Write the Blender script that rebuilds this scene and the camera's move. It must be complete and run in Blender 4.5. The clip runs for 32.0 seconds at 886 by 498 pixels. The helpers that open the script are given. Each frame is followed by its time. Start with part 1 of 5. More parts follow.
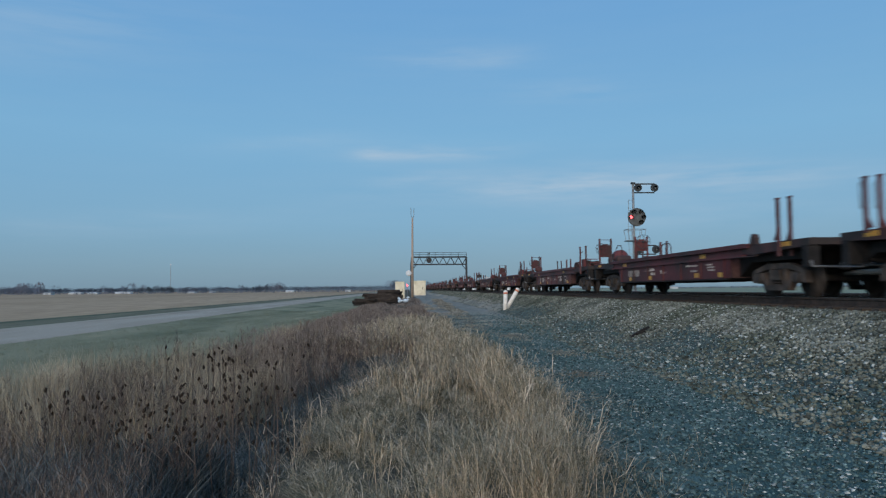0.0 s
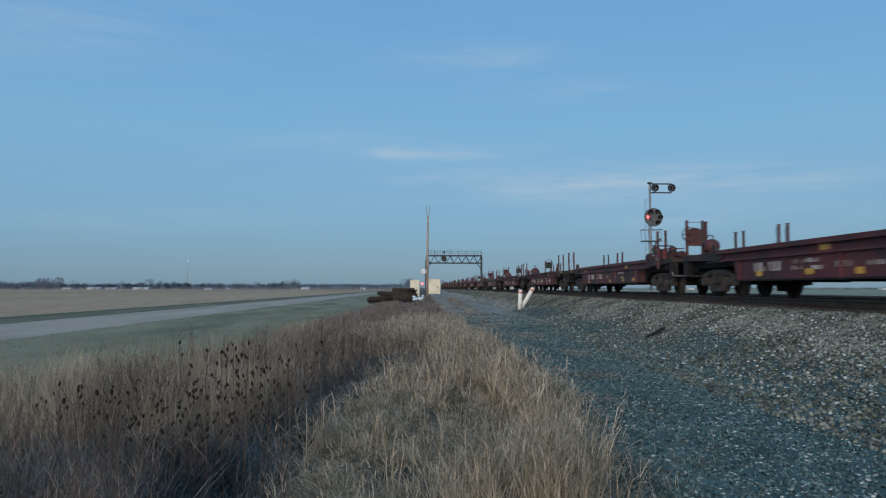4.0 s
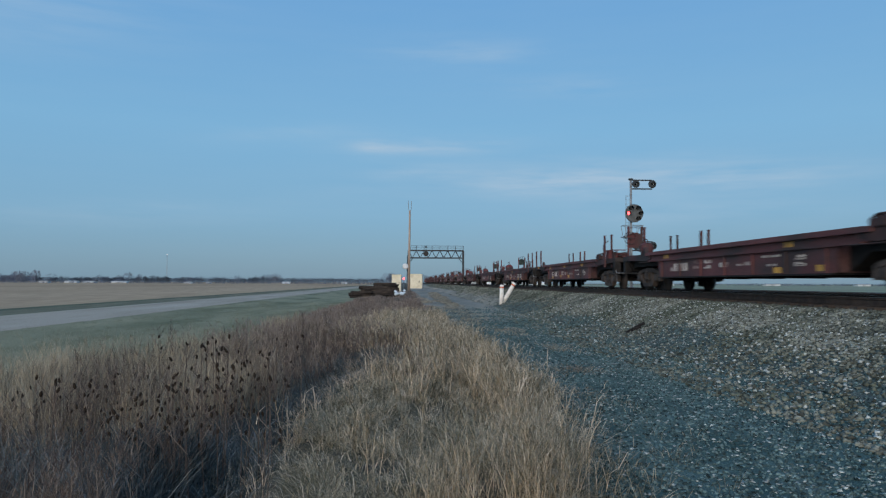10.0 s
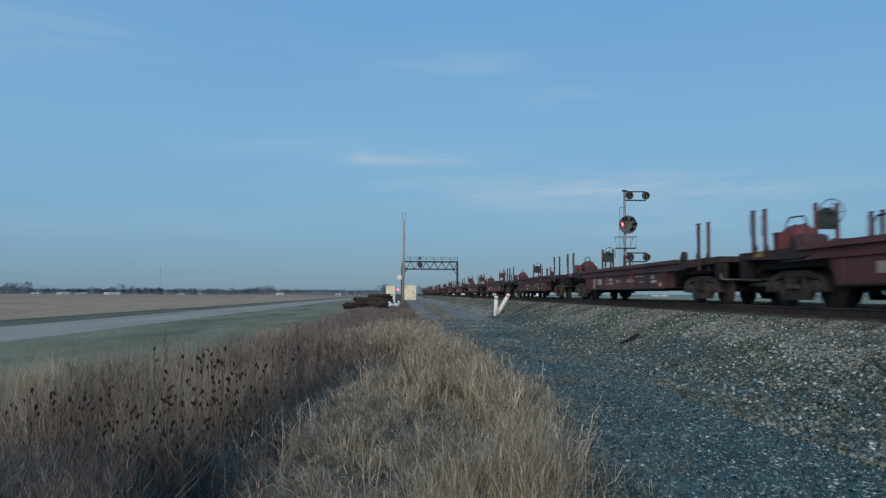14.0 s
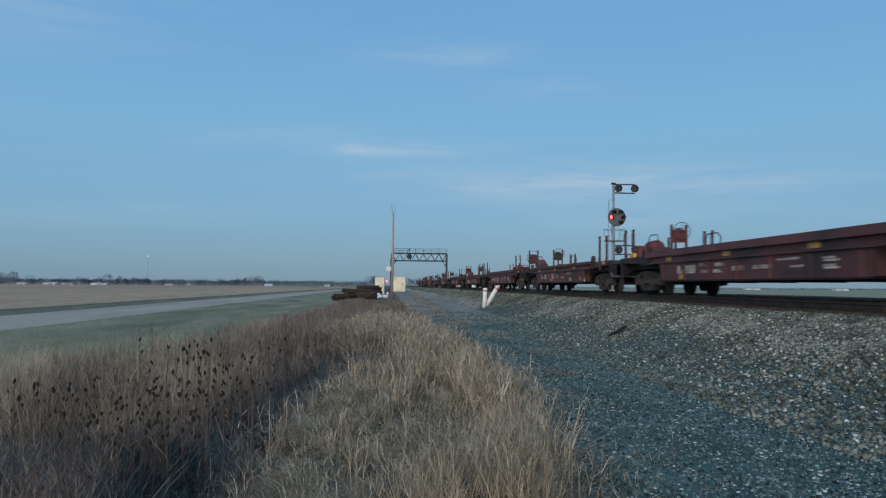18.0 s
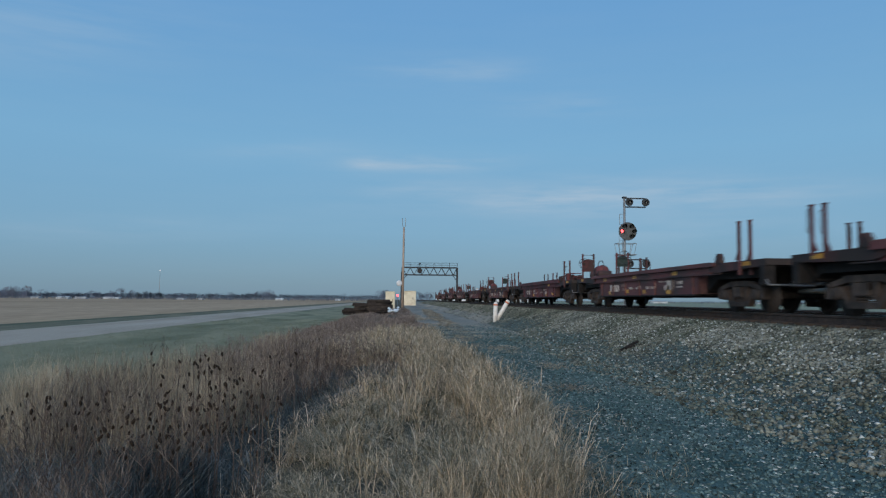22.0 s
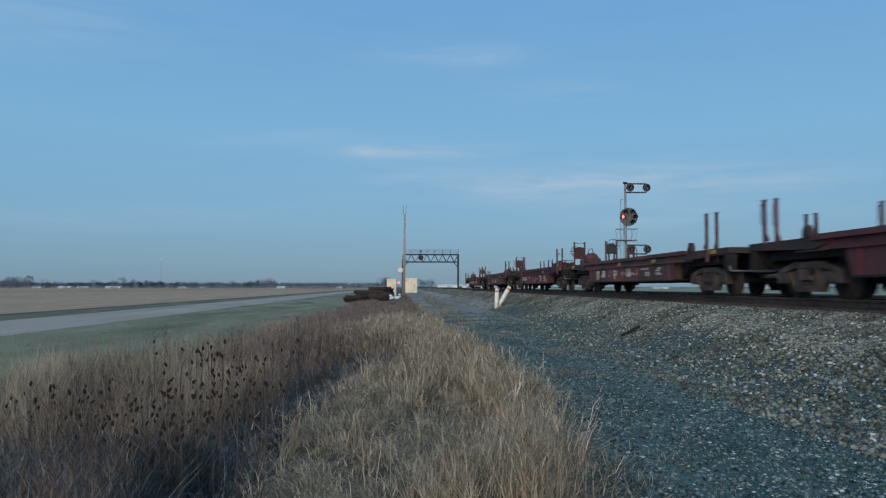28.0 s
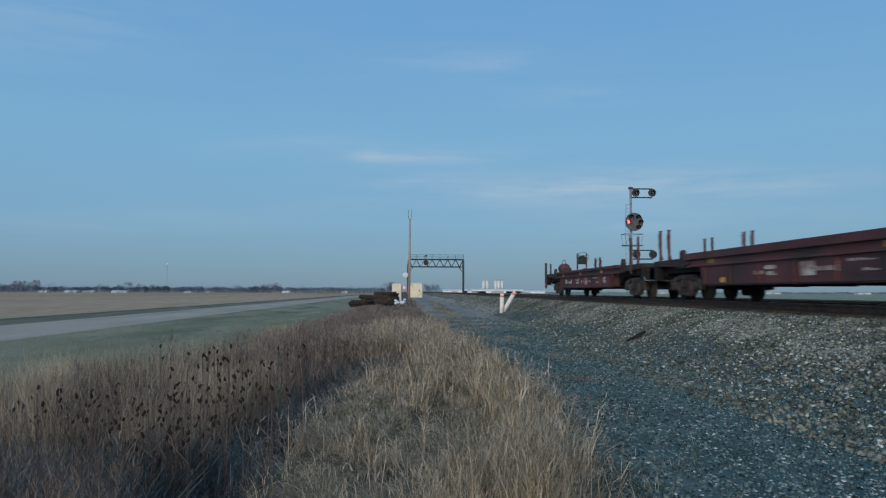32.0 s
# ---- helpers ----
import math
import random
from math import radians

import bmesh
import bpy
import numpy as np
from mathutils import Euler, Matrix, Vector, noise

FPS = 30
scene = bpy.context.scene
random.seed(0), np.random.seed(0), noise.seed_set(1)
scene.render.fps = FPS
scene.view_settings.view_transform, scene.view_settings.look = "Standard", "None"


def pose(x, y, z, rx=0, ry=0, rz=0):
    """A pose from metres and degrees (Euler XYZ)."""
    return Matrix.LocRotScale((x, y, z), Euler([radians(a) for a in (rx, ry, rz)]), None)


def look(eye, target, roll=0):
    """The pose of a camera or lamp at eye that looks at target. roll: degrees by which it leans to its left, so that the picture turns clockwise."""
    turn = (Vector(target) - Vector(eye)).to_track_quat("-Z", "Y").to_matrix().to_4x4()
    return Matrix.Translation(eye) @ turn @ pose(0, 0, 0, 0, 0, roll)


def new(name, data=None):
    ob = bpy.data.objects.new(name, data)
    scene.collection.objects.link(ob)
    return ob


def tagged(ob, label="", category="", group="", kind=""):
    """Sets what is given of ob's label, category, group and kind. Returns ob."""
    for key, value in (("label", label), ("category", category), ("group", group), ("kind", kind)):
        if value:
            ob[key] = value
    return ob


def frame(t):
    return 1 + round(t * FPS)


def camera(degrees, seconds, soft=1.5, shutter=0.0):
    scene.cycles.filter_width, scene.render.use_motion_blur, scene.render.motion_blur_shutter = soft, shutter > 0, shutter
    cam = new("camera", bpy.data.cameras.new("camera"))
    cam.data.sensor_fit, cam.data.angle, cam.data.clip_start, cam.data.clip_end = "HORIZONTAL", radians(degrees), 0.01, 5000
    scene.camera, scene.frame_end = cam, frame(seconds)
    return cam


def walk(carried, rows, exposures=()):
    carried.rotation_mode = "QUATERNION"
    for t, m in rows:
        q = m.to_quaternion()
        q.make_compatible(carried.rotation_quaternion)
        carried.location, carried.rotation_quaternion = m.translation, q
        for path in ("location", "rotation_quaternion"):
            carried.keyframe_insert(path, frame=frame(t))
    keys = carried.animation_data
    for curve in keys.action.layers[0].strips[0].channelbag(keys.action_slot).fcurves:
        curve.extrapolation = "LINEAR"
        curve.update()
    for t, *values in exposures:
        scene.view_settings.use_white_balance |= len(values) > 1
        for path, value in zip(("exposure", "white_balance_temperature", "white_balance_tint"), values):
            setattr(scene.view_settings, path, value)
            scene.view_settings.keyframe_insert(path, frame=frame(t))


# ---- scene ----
EYE_Z = 1.45
RAIL_Z = 1.20
cam = camera(62.19, 32.0, soft=1.25, shutter=0.5)
PATH = [
    (0, -0.0094, -0.0297, 1.4555, 93.119, 0.524, -2.706),
    (0.5, -0.0081, -0.0265, 1.4541, 93.235, 0.461, -2.487),
    (1, -0.0020, -0.0179, 1.4526, 93.285, 0.292, -2.268),
    (1.5, -0.0013, -0.0039, 1.4509, 93.304, 0.163, -2.010),
    (2, 0.0046, -0.0022, 1.4517, 93.310, 0.012, -1.749),
    (2.5, 0.0045, -0.0039, 1.4536, 93.320, -0.050, -1.530),
    (3, 0.0030, 0.0035, 1.4527, 93.331, -0.057, -1.402),
    (3.5, 0.0008, 0.0092, 1.4525, 93.250, -0.053, -1.413),
    (5.5, 0.0125, 0.0232, 1.4449, 92.106, 0.041, -2.514),
    (6, 0.0180, 0.0206, 1.4446, 91.957, 0.076, -2.761),
    (6.5, 0.0205, 0.0311, 1.4443, 91.906, 0.019, -2.946),
    (7, 0.0159, 0.0281, 1.4448, 91.937, -0.024, -2.990),
    (7.5, 0.0152, 0.0224, 1.4443, 92.012, -0.019, -2.976),
    (8, 0.0137, 0.0238, 1.4447, 92.112, -0.025, -2.960),
    (8.5, 0.0152, 0.0176, 1.4453, 92.298, -0.093, -2.925),
    (9, 0.0131, 0.0131, 1.4508, 92.448, -0.098, -2.913),
    (9.5, 0.0073, 0.0073, 1.4465, 92.570, -0.180, -2.920),
    (10, 0.0033, 0.0021, 1.4457, 92.623, -0.261, -2.976),
    (10.5, 0.0019, -0.0016, 1.4488, 92.697, -0.234, -3.039),
    (11, 0.0012, -0.0068, 1.4465, 92.811, -0.286, -3.073),
    (11.5, -0.0002, -0.0080, 1.4502, 93.022, -0.279, -3.120),
    (12, -0.0054, -0.0153, 1.4529, 93.192, -0.339, -3.189),
    (12.5, -0.0089, -0.0143, 1.4520, 93.341, -0.447, -3.264),
    (13, -0.0115, -0.0147, 1.4531, 93.454, -0.383, -3.360),
    (13.5, -0.0179, -0.0211, 1.4550, 93.489, -0.342, -3.429),
    (14, -0.0151, -0.0176, 1.4529, 93.493, -0.224, -3.434),
    (14.5, -0.0126, -0.0183, 1.4522, 93.445, -0.137, -3.420),
    (16.5, -0.0073, 0.0049, 1.4540, 93.120, -0.291, -4.010),
    (17, 0.0001, 0.0127, 1.4484, 92.995, -0.340, -4.147),
    (17.5, 0.0008, 0.0092, 1.4502, 92.900, -0.357, -4.251),
    (18, -0.0032, 0.0034, 1.4515, 92.859, -0.459, -4.282),
    (18.5, -0.0046, 0.0077, 1.4539, 92.841, -0.563, -4.265),
    (19, 0.0017, 0.0000, 1.4522, 92.914, -0.568, -4.179),
    (19.5, 0.0041, 0.0040, 1.4477, 93.038, -0.617, -4.095),
    (20, 0.0068, 0.0094, 1.4459, 93.239, -0.644, -3.994),
    (20.5, 0.0046, 0.0093, 1.4488, 93.486, -0.645, -3.893),
    (21, 0.0019, -0.0006, 1.4522, 93.718, -0.608, -3.775),
    (21.5, 0.0045, -0.0054, 1.4531, 93.929, -0.590, -3.595),
    (22, -0.0007, -0.0038, 1.4542, 93.953, -0.480, -3.462),
    (22.5, -0.0030, -0.0139, 1.4534, 93.864, -0.306, -3.336),
    (23, -0.0077, -0.0207, 1.4536, 93.668, -0.190, -3.250),
    (23.5, -0.0096, -0.0206, 1.4511, 93.460, -0.142, -3.203),
    (24, -0.0065, -0.0182, 1.4501, 93.334, -0.143, -3.165),
    (24.5, -0.0057, -0.0108, 1.4507, 93.254, -0.171, -3.110),
    (25, -0.0032, -0.0056, 1.4493, 93.246, -0.211, -3.098),
    (25.5, -0.0054, -0.0078, 1.4508, 93.279, -0.269, -3.093),
    (27.5, -0.0050, -0.0130, 1.4478, 93.054, -0.120, -3.307),
    (28, -0.0050, 0.0039, 1.4477, 92.933, -0.064, -3.367),
    (28.5, -0.0050, 0.0099, 1.4461, 92.839, -0.007, -3.432),
    (29, -0.0034, 0.0163, 1.4492, 92.727, -0.013, -3.523),
    (29.5, -0.0013, 0.0186, 1.4447, 92.717, -0.028, -3.596),
    (30, 0.0015, 0.0181, 1.4471, 92.780, -0.082, -3.633),
    (30.5, 0.0039, 0.0080, 1.4509, 92.918, -0.086, -3.552),
    (31, 0.0011, 0.0024, 1.4518, 93.057, -0.130, -3.390),
    (31.5, -0.0034, -0.0060, 1.4527, 93.186, -0.178, -3.177),
    (32, -0.0087, -0.0091, 1.4485, 93.314, -0.157, -2.967),
]

# the lens brightens and darkens a little on the way
EXPOSURE = ((0, 0.0), (3.5, -0.01), (6, 0.08), (9, 0.05), (11, 0.03), (13, -0.02), (14, -0.01), (17, -0.02), (18, 0.02), (20, 0.01), (22, -0.06), (24, -0.01), (25, -0.01), (28, 0.01), (29, -0.03), (30, 0.03), (31, -0.02), (32, -0.05))
walk(cam, [(t, pose(x, y, z, rx, ry, rz)) for t, x, y, z, rx, ry, rz in PATH], EXPOSURE)

# ---- light: clear dusk, the glow of the low sun behind the camera ----
SUN_ELEVATION, SUN_AZIMUTH = 20.0, 200.0
world = bpy.data.worlds.new("dusk_sky")
scene.world = world
world.use_nodes = True


def sky_nodes():
    nt = world.node_tree
    n, l = nt.nodes, nt.links
    n.clear()
    out = n.new("ShaderNodeOutputWorld")
    bg = n.new("ShaderNodeBackground")
    sky = n.new("ShaderNodeTexSky")
    sky.sky_type = "NISHITA"
    sky.sun_disc = False
    sky.sun_elevation = radians(SUN_ELEVATION)
    sky.sun_rotation = radians(SUN_AZIMUTH)
    sky.air_density, sky.dust_density, sky.ozone_density = 1.0, 0.6, 2.0
    # clear dusk away from the glow: a blue arch, greyer towards the horizon
    tc = n.new("ShaderNodeTexCoord")
    xyz = n.new("ShaderNodeSeparateXYZ")
    arch = n.new("ShaderNodeValToRGB")
    e = arch.color_ramp.elements
    stops = ((0.0, (0.149, 0.268, 0.382)), (0.02, (0.156, 0.292, 0.417)), (0.09, (0.181, 0.378, 0.568)), (0.2, (0.189, 0.424, 0.659)), (0.37, (0.152, 0.374, 0.672)), (1.0, (0.083, 0.240, 0.523)))
    e[0].position, e[0].color = stops[0][0], (*stops[0][1], 1)
    e[1].position, e[1].color = stops[-1][0], (*stops[-1][1], 1)
    for p, c in stops[1:-1]:
        k = e.new(p)
        k.color = (*c, 1)
    # thin streaks of cirrus, ragged by noise stretched along the horizon
    def calc(op, *args):
        m = n.new("ShaderNodeMath")
        m.operation = op
        for i, v in enumerate(args):
            if isinstance(v, (int, float)):
                m.inputs[i].default_value = v
            else:
                l.new(v, m.inputs[i])
        return m.outputs[0]

    mp = n.new("ShaderNodeMapping")
    mp.inputs["Scale"].default_value = (5.5, 2.0, 44.0)
    mp.inputs["Rotation"].default_value = (0.02, 0.03, 0.1)
    nz = n.new("ShaderNodeTexNoise")
    nz.inputs["Scale"].default_value = 1.3
    nz.inputs["Detail"].default_value = 6.0
    nz.inputs["Roughness"].default_value = 0.55
    ragged = calc("MULTIPLY_ADD", nz.outputs["Fac"], 2.2, -0.62)
    ahead = calc("MAXIMUM", xyz.outputs["Y"], 0.02)
    bearing, rise = calc("DIVIDE", xyz.outputs["X"], ahead), calc("DIVIDE", xyz.outputs["Z"], ahead)
    cloud = calc("MULTIPLY", ragged, 0.035)
    for cb, cr_, wb, wr, dense in ((0.03, 0.186, 0.10, 0.0115, 0.36), (-0.047, 0.1865, 0.024, 0.009, 0.30), (0.34, 0.148, 0.26, 0.022, 0.46), (0.20, 0.135, 0.10, 0.016, 0.22), (0.02, 0.150, 0.06, 0.010, 0.18),
                                   (0.08, 0.318, 0.10, 0.018, 0.20), (0.22, 0.272, 0.09, 0.016, 0.16), (-0.5, 0.36, 0.2, 0.05, 0.12), (-0.16, 0.20, 0.10, 0.012, 0.10), (-0.40, 0.09, 0.22, 0.016, 0.10), (0.40, 0.10, 0.22, 0.02, 0.14)):
        u = calc("DIVIDE", calc("SUBTRACT", bearing, cb), wb)
        v = calc("DIVIDE", calc("SUBTRACT", calc("MULTIPLY_ADD", bearing, -0.035, rise), cr_ - 0.035 * cb), wr)
        fall = calc("POWER", 2.718, calc("MULTIPLY", calc("ADD", calc("MULTIPLY", u, u), calc("MULTIPLY", v, v)), -1.0))
        cloud = calc("MULTIPLY_ADD", calc("MULTIPLY", fall, dense * 2.3), ragged, cloud)
    cloud = calc("MAXIMUM", cloud, 0.0)
    sky_part = n.new("ShaderNodeMix")
    sky_part.data_type, sky_part.blend_type = "RGBA", "MULTIPLY"
    sky_part.inputs["Factor"].default_value = 1.0
    sky_part.inputs["B"].default_value = (SKY_STRENGTH, SKY_STRENGTH, SKY_STRENGTH, 1)
    both = n.new("ShaderNodeMix")
    both.data_type = "RGBA"
    both.inputs["Factor"].default_value = ARCH_SHARE
    mix = n.new("ShaderNodeMix")
    mix.data_type = "RGBA"
    mix.inputs["B"].default_value = (0.40, 0.53, 0.66, 1)
    l.new(tc.outputs["Generated"], xyz.inputs["Vector"])
    l.new(xyz.outputs["Z"], arch.inputs["Fac"])
    l.new(tc.outputs["Generated"], mp.inputs["Vector"])
    l.new(mp.outputs["Vector"], nz.inputs["Vector"])
    l.new(sky.outputs["Color"], sky_part.inputs["A"])
    l.new(sky_part.outputs["Result"], both.inputs["A"])
    l.new(arch.outputs["Color"], both.inputs["B"])
    l.new(cloud, mix.inputs["Factor"])
    l.new(both.outputs["Result"], mix.inputs["A"])
    l.new(mix.outputs["Result"], bg.inputs["Color"])
    bg.inputs["Strength"].default_value = 1.0
    l.new(bg.outputs["Background"], out.inputs["Surface"])


SKY_STRENGTH = 0.10
ARCH_SHARE = 0.88
sky_nodes()

sun_data = bpy.data.lights.new("sun", "SUN")
sun_data.energy = 2.3
sun_data.angle = radians(40)
sun_data.color = (1.0, 0.88, 0.74)
sun = new("sun", sun_data)
_e, _a = radians(SUN_ELEVATION), radians(SUN_AZIMUTH)
_from = Vector((math.sin(_a) * math.cos(_e), math.cos(_a) * math.cos(_e), math.sin(_e)))
sun.matrix_world = look(_from * 50, (0, 0, 0))

# ---- materials ----
def surface(name, a, b, scale=4.0, fine=60.0, rough=0.85, metal=0.0, bump=0.2, depth=0.01, vary=0.0, dirt=None, spec=0.3,
            stretch=(1, 1, 1), ramp=(0.35, 0.68), emit=None, island=0.0, coords="Object"):
    """Two colours mixed by coarse noise, shaded by fine grain, with relief; vary: by object, island: by loose piece; dirt: (colour, share)."""
    m = bpy.data.materials.new(name)
    m.use_nodes = True
    nt = m.node_tree
    n, l = nt.nodes, nt.links
    p = n["Principled BSDF"]
    tc = n.new("ShaderNodeTexCoord")
    mp = n.new("ShaderNodeMapping")
    mp.inputs["Scale"].default_value = stretch
    l.new(tc.outputs[coords], mp.inputs["Vector"])

    def noise_at(s, detail=4.0):
        t = n.new("ShaderNodeTexNoise")
        t.inputs["Scale"].default_value, t.inputs["Detail"].default_value = s, detail
        l.new(mp.outputs["Vector"], t.inputs["Vector"])
        return t

    big, small = noise_at(scale), noise_at(fine, 3.0)
    cr = n.new("ShaderNodeValToRGB")
    cr.color_ramp.elements[0].position, cr.color_ramp.elements[1].position = ramp
    cr.color_ramp.elements[0].color, cr.color_ramp.elements[1].color = (*a, 1), (*b, 1)
    l.new(big.outputs["Fac"], cr.inputs["Fac"])
    col = cr.outputs["Color"]
    grain = n.new("ShaderNodeMix")
    grain.data_type, grain.blend_type = "RGBA", "OVERLAY"
    grain.inputs["Factor"].default_value = 0.55
    l.new(col, grain.inputs["A"])
    l.new(small.outputs["Fac"], grain.inputs["B"])
    col = grain.outputs["Result"]
    if dirt:
        d = noise_at(scale * 0.37 + 0.2, 6.0)
        dr = n.new("ShaderNodeValToRGB")
        dr.color_ramp.elements[0].position, dr.color_ramp.elements[1].position = 0.62 - dirt[1] * 0.4, 0.8 - dirt[1] * 0.4
        l.new(d.outputs["Fac"], dr.inputs["Fac"])
        dm = n.new("ShaderNodeMix")
        dm.data_type = "RGBA"
        dm.inputs["B"].default_value = (*dirt[0], 1)
        l.new(dr.outputs["Color"], dm.inputs["Factor"])
        l.new(col, dm.inputs["A"])
        col = dm.outputs["Result"]
    if vary or island:
        src = n.new("ShaderNodeObjectInfo").outputs["Random"] if vary else n.new("ShaderNodeNewGeometry").outputs["Random Per Island"]
        mr = n.new("ShaderNodeMapRange")
        k = vary or island
        mr.inputs["To Min"].default_value, mr.inputs["To Max"].default_value = 1 - k, 1 + k
        l.new(src, mr.inputs["Value"])
        hv = n.new("ShaderNodeHueSaturation")
        l.new(mr.outputs["Result"], hv.inputs["Value"])
        l.new(col, hv.inputs["Color"])
        col = hv.outputs["Color"]
    l.new(col, p.inputs["Base Color"])
    p.inputs["Roughness"].default_value, p.inputs["Metallic"].default_value = rough, metal
    p.inputs["Specular IOR Level"].default_value = spec
    if bump:
        bp = n.new("ShaderNodeBump")
        bp.inputs["Strength"].default_value, bp.inputs["Distance"].default_value = bump, depth
        l.new(small.outputs["Fac"], bp.inputs["Height"])
        l.new(bp.outputs["Normal"], p.inputs["Normal"])
    if emit:
        p.inputs["Emission Color"].default_value = (*emit[0], 1)
        p.inputs["Emission Strength"].default_value = emit[1]
    return m


GRAVEL = surface("grey_gravel", (0.048, 0.095, 0.092), (0.113, 0.179, 0.171), 1.6, 55, 0.95, bump=1.0, depth=0.03, spec=0.12, dirt=((0.173, 0.187, 0.166), 0.18), stretch=(1, 0.45, 1))
BALLAST_BED = surface("ballast_bed", (0.058, 0.084, 0.082), (0.125, 0.158, 0.15), 6, 45, 0.95, bump=1.0, depth=0.04, spec=0.12)
# near-black bed: shade by the rails and under the train, put into colour
DARKBED = surface("shade_dark_track_bed", (0.022, 0.020, 0.018), (0.045, 0.039, 0.034), 3, 45, 0.95, bump=1.0, depth=0.04, spec=0.1)
DARKSTONE = surface("ballast_stone", (0.074, 0.102, 0.095), (0.212, 0.246, 0.226), 0.9, 40, 0.9, bump=0.3, spec=0.12, island=0.65, dirt=((0.064, 0.10, 0.094), 0.35))
STONE = surface("ballast_stone", (0.095, 0.106, 0.088), (0.235, 0.243, 0.203), 0.9, 40, 0.9, bump=0.3, spec=0.12, island=0.65, dirt=((0.085, 0.10, 0.075), 0.35))
STONE_PALE = surface("pale_stone", (0.31, 0.34, 0.325), (0.50, 0.525, 0.50), 7, 40, 0.9, bump=0.3, spec=0.12, island=0.4)
CHIP = surface("gravel_chip", (0.051, 0.093, 0.095), (0.136, 0.196, 0.193), 7, 40, 0.9, bump=0.2, spec=0.12, island=0.75)
SOIL = surface("soil_and_thatch", (0.05, 0.048, 0.036), (0.115, 0.10, 0.07), 3.0, 40, 1.0, bump=0.8, depth=0.03)
VERGE = surface("green_verge", (0.18, 0.185, 0.11), (0.30, 0.28, 0.175), 0.5, 22, 1.0, bump=0.7, depth=0.03, dirt=((0.115, 0.13, 0.072), 0.32), stretch=(1, 0.25, 1))
FIELD = surface("stubble_field", (0.350, 0.252, 0.163), (0.456, 0.335, 0.223), 0.02, 1.2, 1.0, bump=0.5, depth=0.05, spec=0.05, stretch=(1, 0.12, 1))
GREENFIELD = surface("winter_wheat_field", (0.20, 0.225, 0.145), (0.28, 0.295, 0.20), 0.03, 1.2, 1.0, bump=0.4, depth=0.05)
ASPHALT = surface("worn_road", (0.36, 0.315, 0.25), (0.455, 0.40, 0.33), 0.4, 70, 1.0, bump=0.2, spec=0.05, dirt=((0.29, 0.255, 0.21), 0.15), stretch=(1, 0.2, 1))
RAILSTEEL = surface("rail_side_rust", (0.045, 0.034, 0.028), (0.079, 0.056, 0.045), 5, 60, 0.8, bump=0.2, metal=0.1)
RAILTOP = surface("polished_rail_head", (0.35, 0.34, 0.33), (0.5, 0.48, 0.46), 3, 60, 0.35, metal=1.0, bump=0.05)
TIE = surface("creosoted_tie", (0.038, 0.030, 0.026), (0.083, 0.068, 0.056), 3, 40, 0.95, bump=0.5, stretch=(0.3, 2, 2), vary=0.25)
CARRED = surface("boxcar_red_paint", (0.105, 0.036, 0.036), (0.160, 0.059, 0.056), 1.6, 28, 0.65, bump=0.15, depth=0.004, vary=0.18, dirt=((0.055, 0.034, 0.032), 0.45), stretch=(1, 0.6, 1.6))
CARDARK = surface("grimy_red_paint", (0.058, 0.029, 0.029), (0.096, 0.045, 0.042), 2, 28, 0.75, bump=0.2, depth=0.004, dirt=((0.036, 0.028, 0.026), 0.5))
BRIGHTRED = surface("newer_red_paint", (0.07, 0.026, 0.029), (0.11, 0.038, 0.04), 2, 28, 0.6, bump=0.1, vary=0.3, dirt=((0.05, 0.03, 0.029), 0.35))
GREENPAINT = surface("dark_green_paint", (0.014, 0.03, 0.028), (0.03, 0.05, 0.045), 3, 30, 0.6, bump=0.1, vary=0.2)
TRUCKIRON = surface("truck_casting", (0.066, 0.048, 0.039), (0.123, 0.092, 0.075), 4, 50, 0.85, bump=0.4, vary=0.3, dirt=((0.038, 0.031, 0.027), 0.45))
UNDERFRAME = surface("black_underframe", (0.010, 0.009, 0.009), (0.024, 0.021, 0.020), 4, 40, 0.85, bump=0.3)
WHEELIRON = surface("wheel_steel", (0.046, 0.038, 0.034), (0.080, 0.066, 0.058), 5, 50, 0.75, metal=0.2, bump=0.2)
PALE_MARK = surface("faded_white_stencil", (0.42, 0.36, 0.31), (0.60, 0.52, 0.45), 3, 30, 0.8, bump=0.0, vary=0.25, dirt=((0.19, 0.10, 0.09), 0.45))
YELLOW_MARK = surface("yellow_reflector", (0.50, 0.25, 0.035), (0.64, 0.35, 0.06), 4, 30, 0.5, bump=0.0, vary=0.2, dirt=((0.2, 0.09, 0.04), 0.25))
ORANGEBOX = surface("orange_yellow_paint", (0.66, 0.30, 0.03), (0.78, 0.38, 0.05), 4, 30, 0.5, bump=0.0, dirt=((0.4, 0.2, 0.04), 0.15))
DUSTYBAR = surface("dusty_drawbar", (0.22, 0.18, 0.145), (0.34, 0.285, 0.23), 5, 40, 0.85, bump=0.2)
PIPE = surface("bare_steel_pipe", (0.20, 0.19, 0.18), (0.34, 0.32, 0.30), 4, 40, 0.5, metal=0.6, bump=0.1)
GALV = surface("galvanized_steel", (0.20, 0.22, 0.23), (0.32, 0.34, 0.35), 4, 40, 0.6, metal=0.4, bump=0.1)
DARKSTEEL = surface("dark_painted_steel", (0.03, 0.036, 0.042), (0.06, 0.068, 0.075), 3, 40, 0.7, metal=0.2, bump=0.15)
DISCGREY = surface("signal_face_grey", (0.065, 0.07, 0.073), (0.10, 0.107, 0.11), 3, 40, 0.6, bump=0.1)
